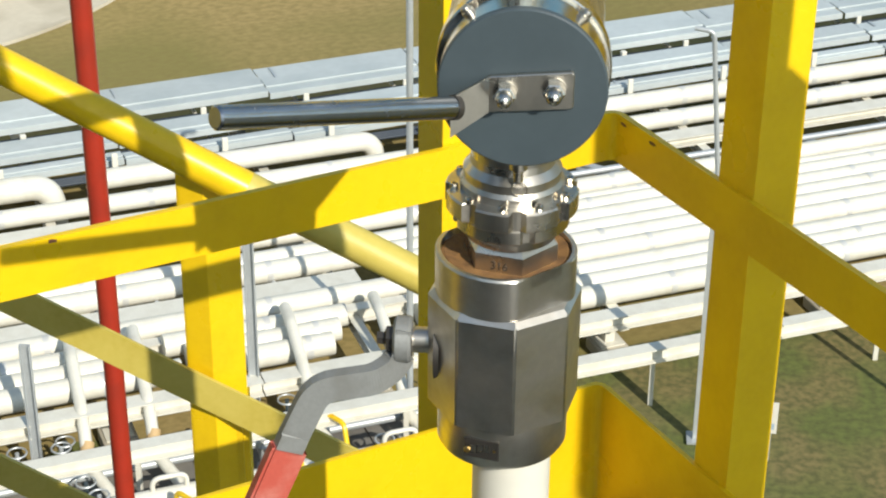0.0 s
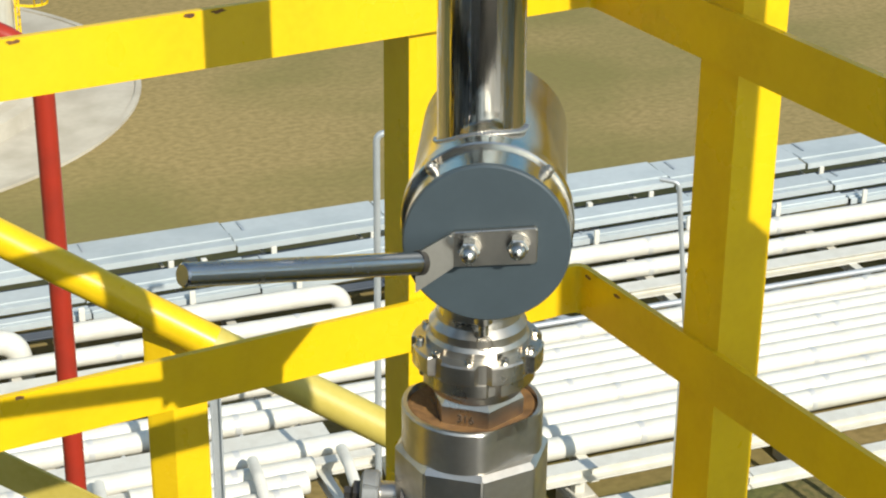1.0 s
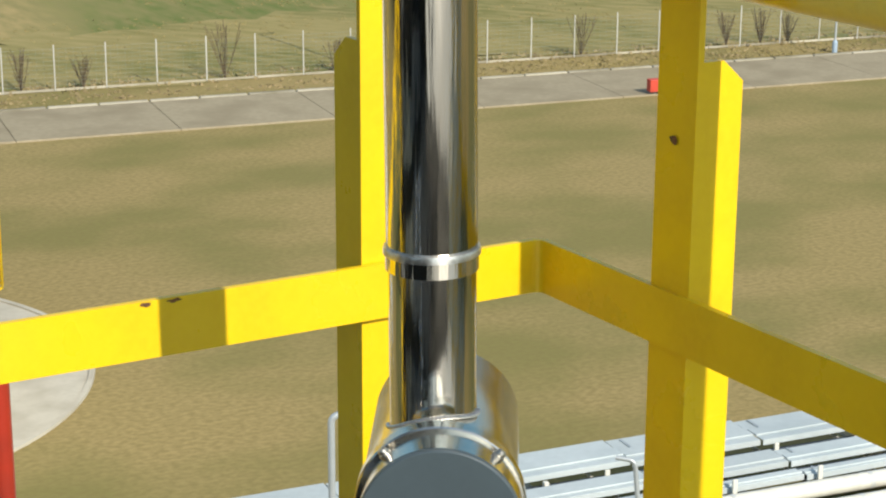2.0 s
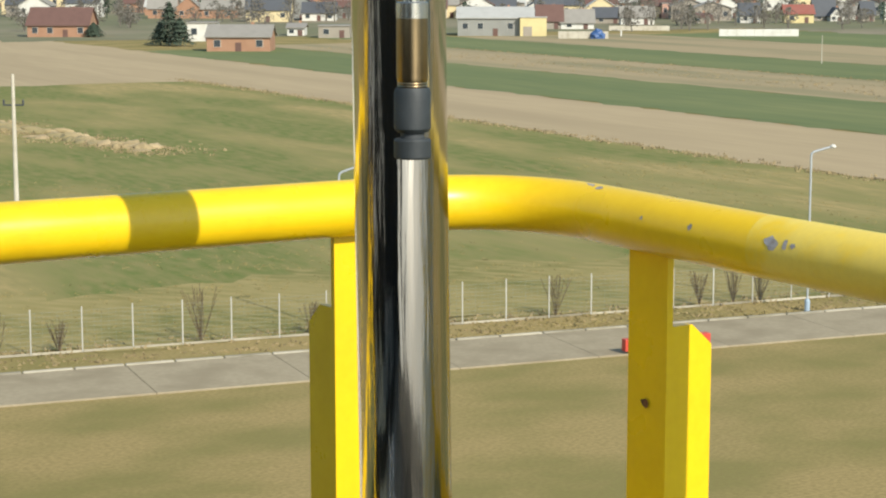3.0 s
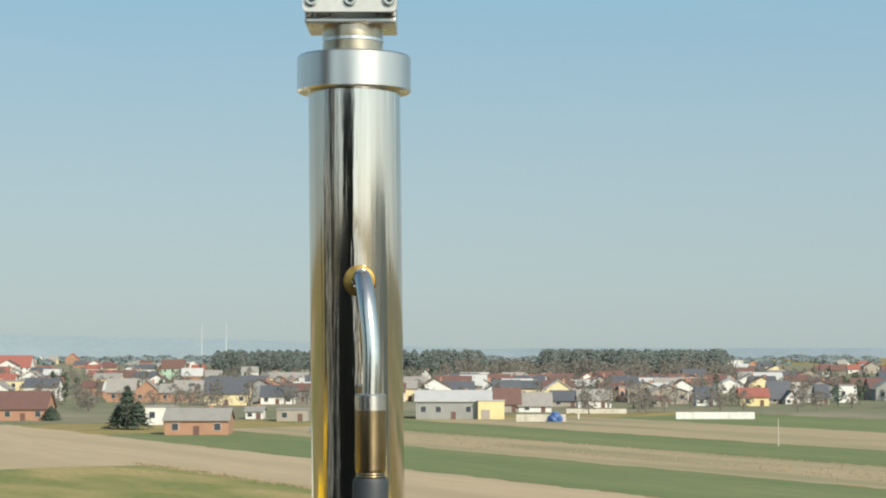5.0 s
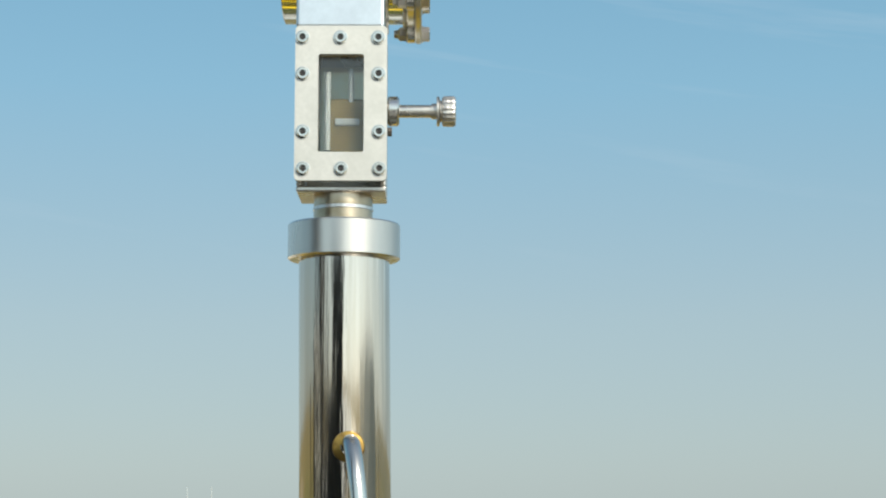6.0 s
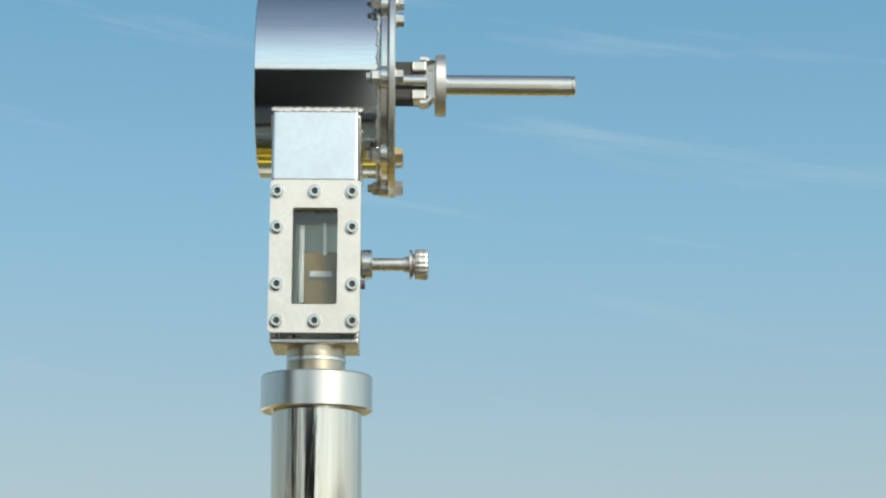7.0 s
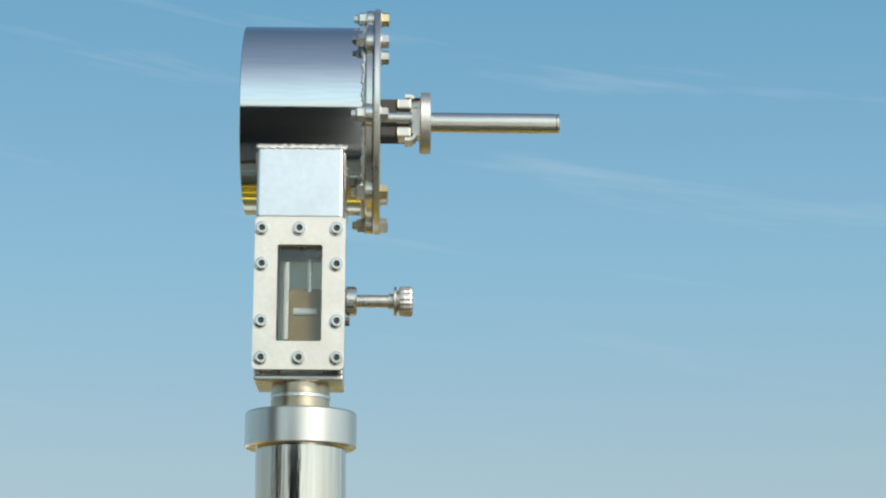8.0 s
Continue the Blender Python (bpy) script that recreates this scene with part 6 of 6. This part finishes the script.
tarp = thing("blue_barrel", (-24.7, 365, 0), "pale blue plastic barrel lying in a yard", "barrel")
piece("drum", bm_lathe([(0, 0), (0.5, 0), (0.6, 0.3), (0.6, 1.0), (0.5, 1.2), (0, 1.2)], 16, (-24.7, 365, 0)), BLUE, tarp)
stone = thing("marker_post", (30.9, 440, 0), "white marker post in the dry grass", "post")
piece("shaft", bm_box(0.3, 0.3, 1.3, (30.9, 440, 0.65), bevel=0.03), PLASTER, stone)


# ---- trees ----
def conifer(x, y, h, r, seed):
    rr = random.Random(seed)
    t = thing("conifer", (x, y, 0), "dark dense conifer standing alone by the houses", "tree", "conifers")
    piece("trunk", bm_lathe([(0, 0), (0.22, 0), (0.05, h * 0.9), (0, h * 0.9)], 8, (x, y, 0)), BARE, t)
    own = bmesh.new()
    for i in range(1500):
        k = rr.random() ** 0.8
        z = h * (0.06 + 0.94 * k)
        rad = r * (1.02 - k) ** 0.8 * (0.55 + 0.5 * rr.random()) * (1 + 0.25 * math.sin(k * 40))
        a = rr.uniform(0, 6.283)
        c = Vector((x + rad * math.cos(a), y + rad * math.sin(a), z))
        s = rr.uniform(0.18, 0.4)
        out = Vector((math.cos(a), math.sin(a), -0.4)) * s
        side = Vector((-math.sin(a), math.cos(a), rr.uniform(-0.3, 0.3))) * s * 0.6
        own.faces.new([own.verts.new(c + side), own.verts.new(c + out), own.verts.new(c - side), own.verts.new(c - out * 0.6 + Vector((0, 0, s * 0.5)))])
    piece("crown", own, PINE, t)


conifer(-63.0, 384, 8.6, 3.2, 1)
conifer(-60.6, 382, 5.6, 2.9, 2)
conifer(-65.2, 386, 4.6, 2.6, 3)
conifer(-88.0, 432, 3.2, 2.4, 4)
conifer(-130, 640, 9, 2.6, 5)
conifer(55.0, 520, 5.5, 2.4, 6)


def wood(name, spots, mat, label, leaves, size, seed):
    """Many trees as one mass: thin trunks and crowns of small loose flakes."""
    rr = random.Random(seed)
    vs, fs = [], []
    for x, y, h, r in spots:
        for k in range(3):
            a = rr.uniform(0, 6.28)
            p = Vector((x, y, 0))
            w = 0.18
            n = len(vs)
            tipx, tipy = x + math.cos(a) * r * 0.4, y + math.sin(a) * r * 0.3
            vs += [(x - w, y, 0), (x + w, y, 0), (tipx + w * 0.3, tipy, h * 0.9), (tipx - w * 0.3, tipy, h * 0.9)]
            fs.append((n, n + 1, n + 2, n + 3))
        for k in range(leaves):
            u = rr.random()
            z = h * (0.25 + 0.75 * u)
            rad = r * math.sin(math.pi * (0.18 + 0.78 * u)) * math.sqrt(rr.random())
            a = rr.uniform(0, 6.283)
            cx, cy = x + rad * math.cos(a), y + rad * math.sin(a)
            s = size * rr.uniform(0.5, 1.3)
            n = len(vs)
            t1, t2 = rr.uniform(-1, 1), rr.uniform(-1, 1)
            vs += [(cx - s, cy + t2 * s, z - s * 0.4), (cx + s * 0.3, cy - t1 * s, z - s * 0.7 * t1), (cx + s, cy, z + s * 0.4), (cx - s * 0.2, cy + t1 * s, z + s)]
            fs.append((n, n + 1, n + 2, n + 3))
    me = bpy.data.meshes.new(name)
    me.from_pydata(vs, [], fs)
    me.materials.append(mat)
    tagged(new(name, me), label, "trees", kind="stuff")


rr = random.Random(3)
wood("pine_wood", [(rr.uniform(0.052, 0.147) * d, d, rr.uniform(15.0, 16.6), rr.uniform(3.5, 5.5)) for d in [rr.uniform(930, 1150) for _ in range(170)]], HAZED_PINES, "dark pine wood behind the village, haze mixed into its colour", 900, 0.42, 1)
wood("pine_wood_west", [(rr.uniform(-0.118, 0.02) * d, d, rr.uniform(14.0, 16.6), rr.uniform(3.5, 5.5)) for d in [rr.uniform(1150, 1400) for _ in range(190)]], HAZED_PINES, "dark pine wood beyond the houses, haze mixed into its colour", 800, 0.5, 2)
wood("bare_wood", [(rr.uniform(0.0, 0.15) * d, d, rr.uniform(8.0, 12.5), rr.uniform(3, 5)) for d in [rr.uniform(840, 930) for _ in range(120)]], BARE, "grey-brown leafless trees at the edge of the wood", 130, 0.38, 3)
wood("garden_trees", [(rr.uniform(-0.25, 0.24) * d, d, rr.uniform(3.5, 8.0), rr.uniform(2, 3.8)) for d in [rr.uniform(470, 1100) for _ in range(520)]], BARE, "leafless brown garden trees between the houses", 170, 0.22, 4)
wood("garden_conifers", [(rr.uniform(-0.25, 0.24) * d, d, rr.uniform(3.0, 8.0), rr.uniform(1.2, 2.4)) for d in [rr.uniform(520, 1300) for _ in range(110)]], PINE, "dark garden conifers among the houses", 110, 0.32, 5)
wood("far_wood", [(rr.uniform(-0.26, 0.25) * d, d, rr.uniform(5, 9), rr.uniform(8, 14)) for d in [rr.uniform(1900, 3300) for _ in range(330)]], HAZED_FARWOOD, "far woods under the hills with haze in their colour", 90, 1.8, 6)

# hills on the horizon
own = bmesh.new()
low, high = [], []
for i in range(121):
    a = radians(-26 + 52 * i / 120)
    k = i / 120
    h = 22 + 58 * max(0, 1 - k * 1.9) ** 0.9 + 5 * noise.noise(Vector((k * 9, 0, 0))) + 2.0 * noise.noise(Vector((k * 40, 3, 0)))
    p = Vector((4200 * math.sin(a), 4200 * math.cos(a), 0))
    low.append(own.verts.new(p + Vector((0, 0, -5))))
    high.append(own.verts.new(p * 1.03 + Vector((0, 0, h))))
for i in range(120):
    own.faces.new((low[i], low[i + 1], high[i + 1], high[i]))
# the hills get their haze from the material colour
tagged(part("backdrop_hills", own, HAZE_HILL), "low hills along the horizon with blue haze in their colour", "hills", kind="structure")
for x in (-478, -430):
    m = thing("far_mast", (x, 3800, 0), "thin white mast far away on the plain, greyed with painted haze", "mast", "far masts")
    piece("shaft", bm_lathe([(0, 0), (1.5, 0), (0.8, 72), (0, 72)], 8, (x, 3800, 0)), MAST_HAZE, m)
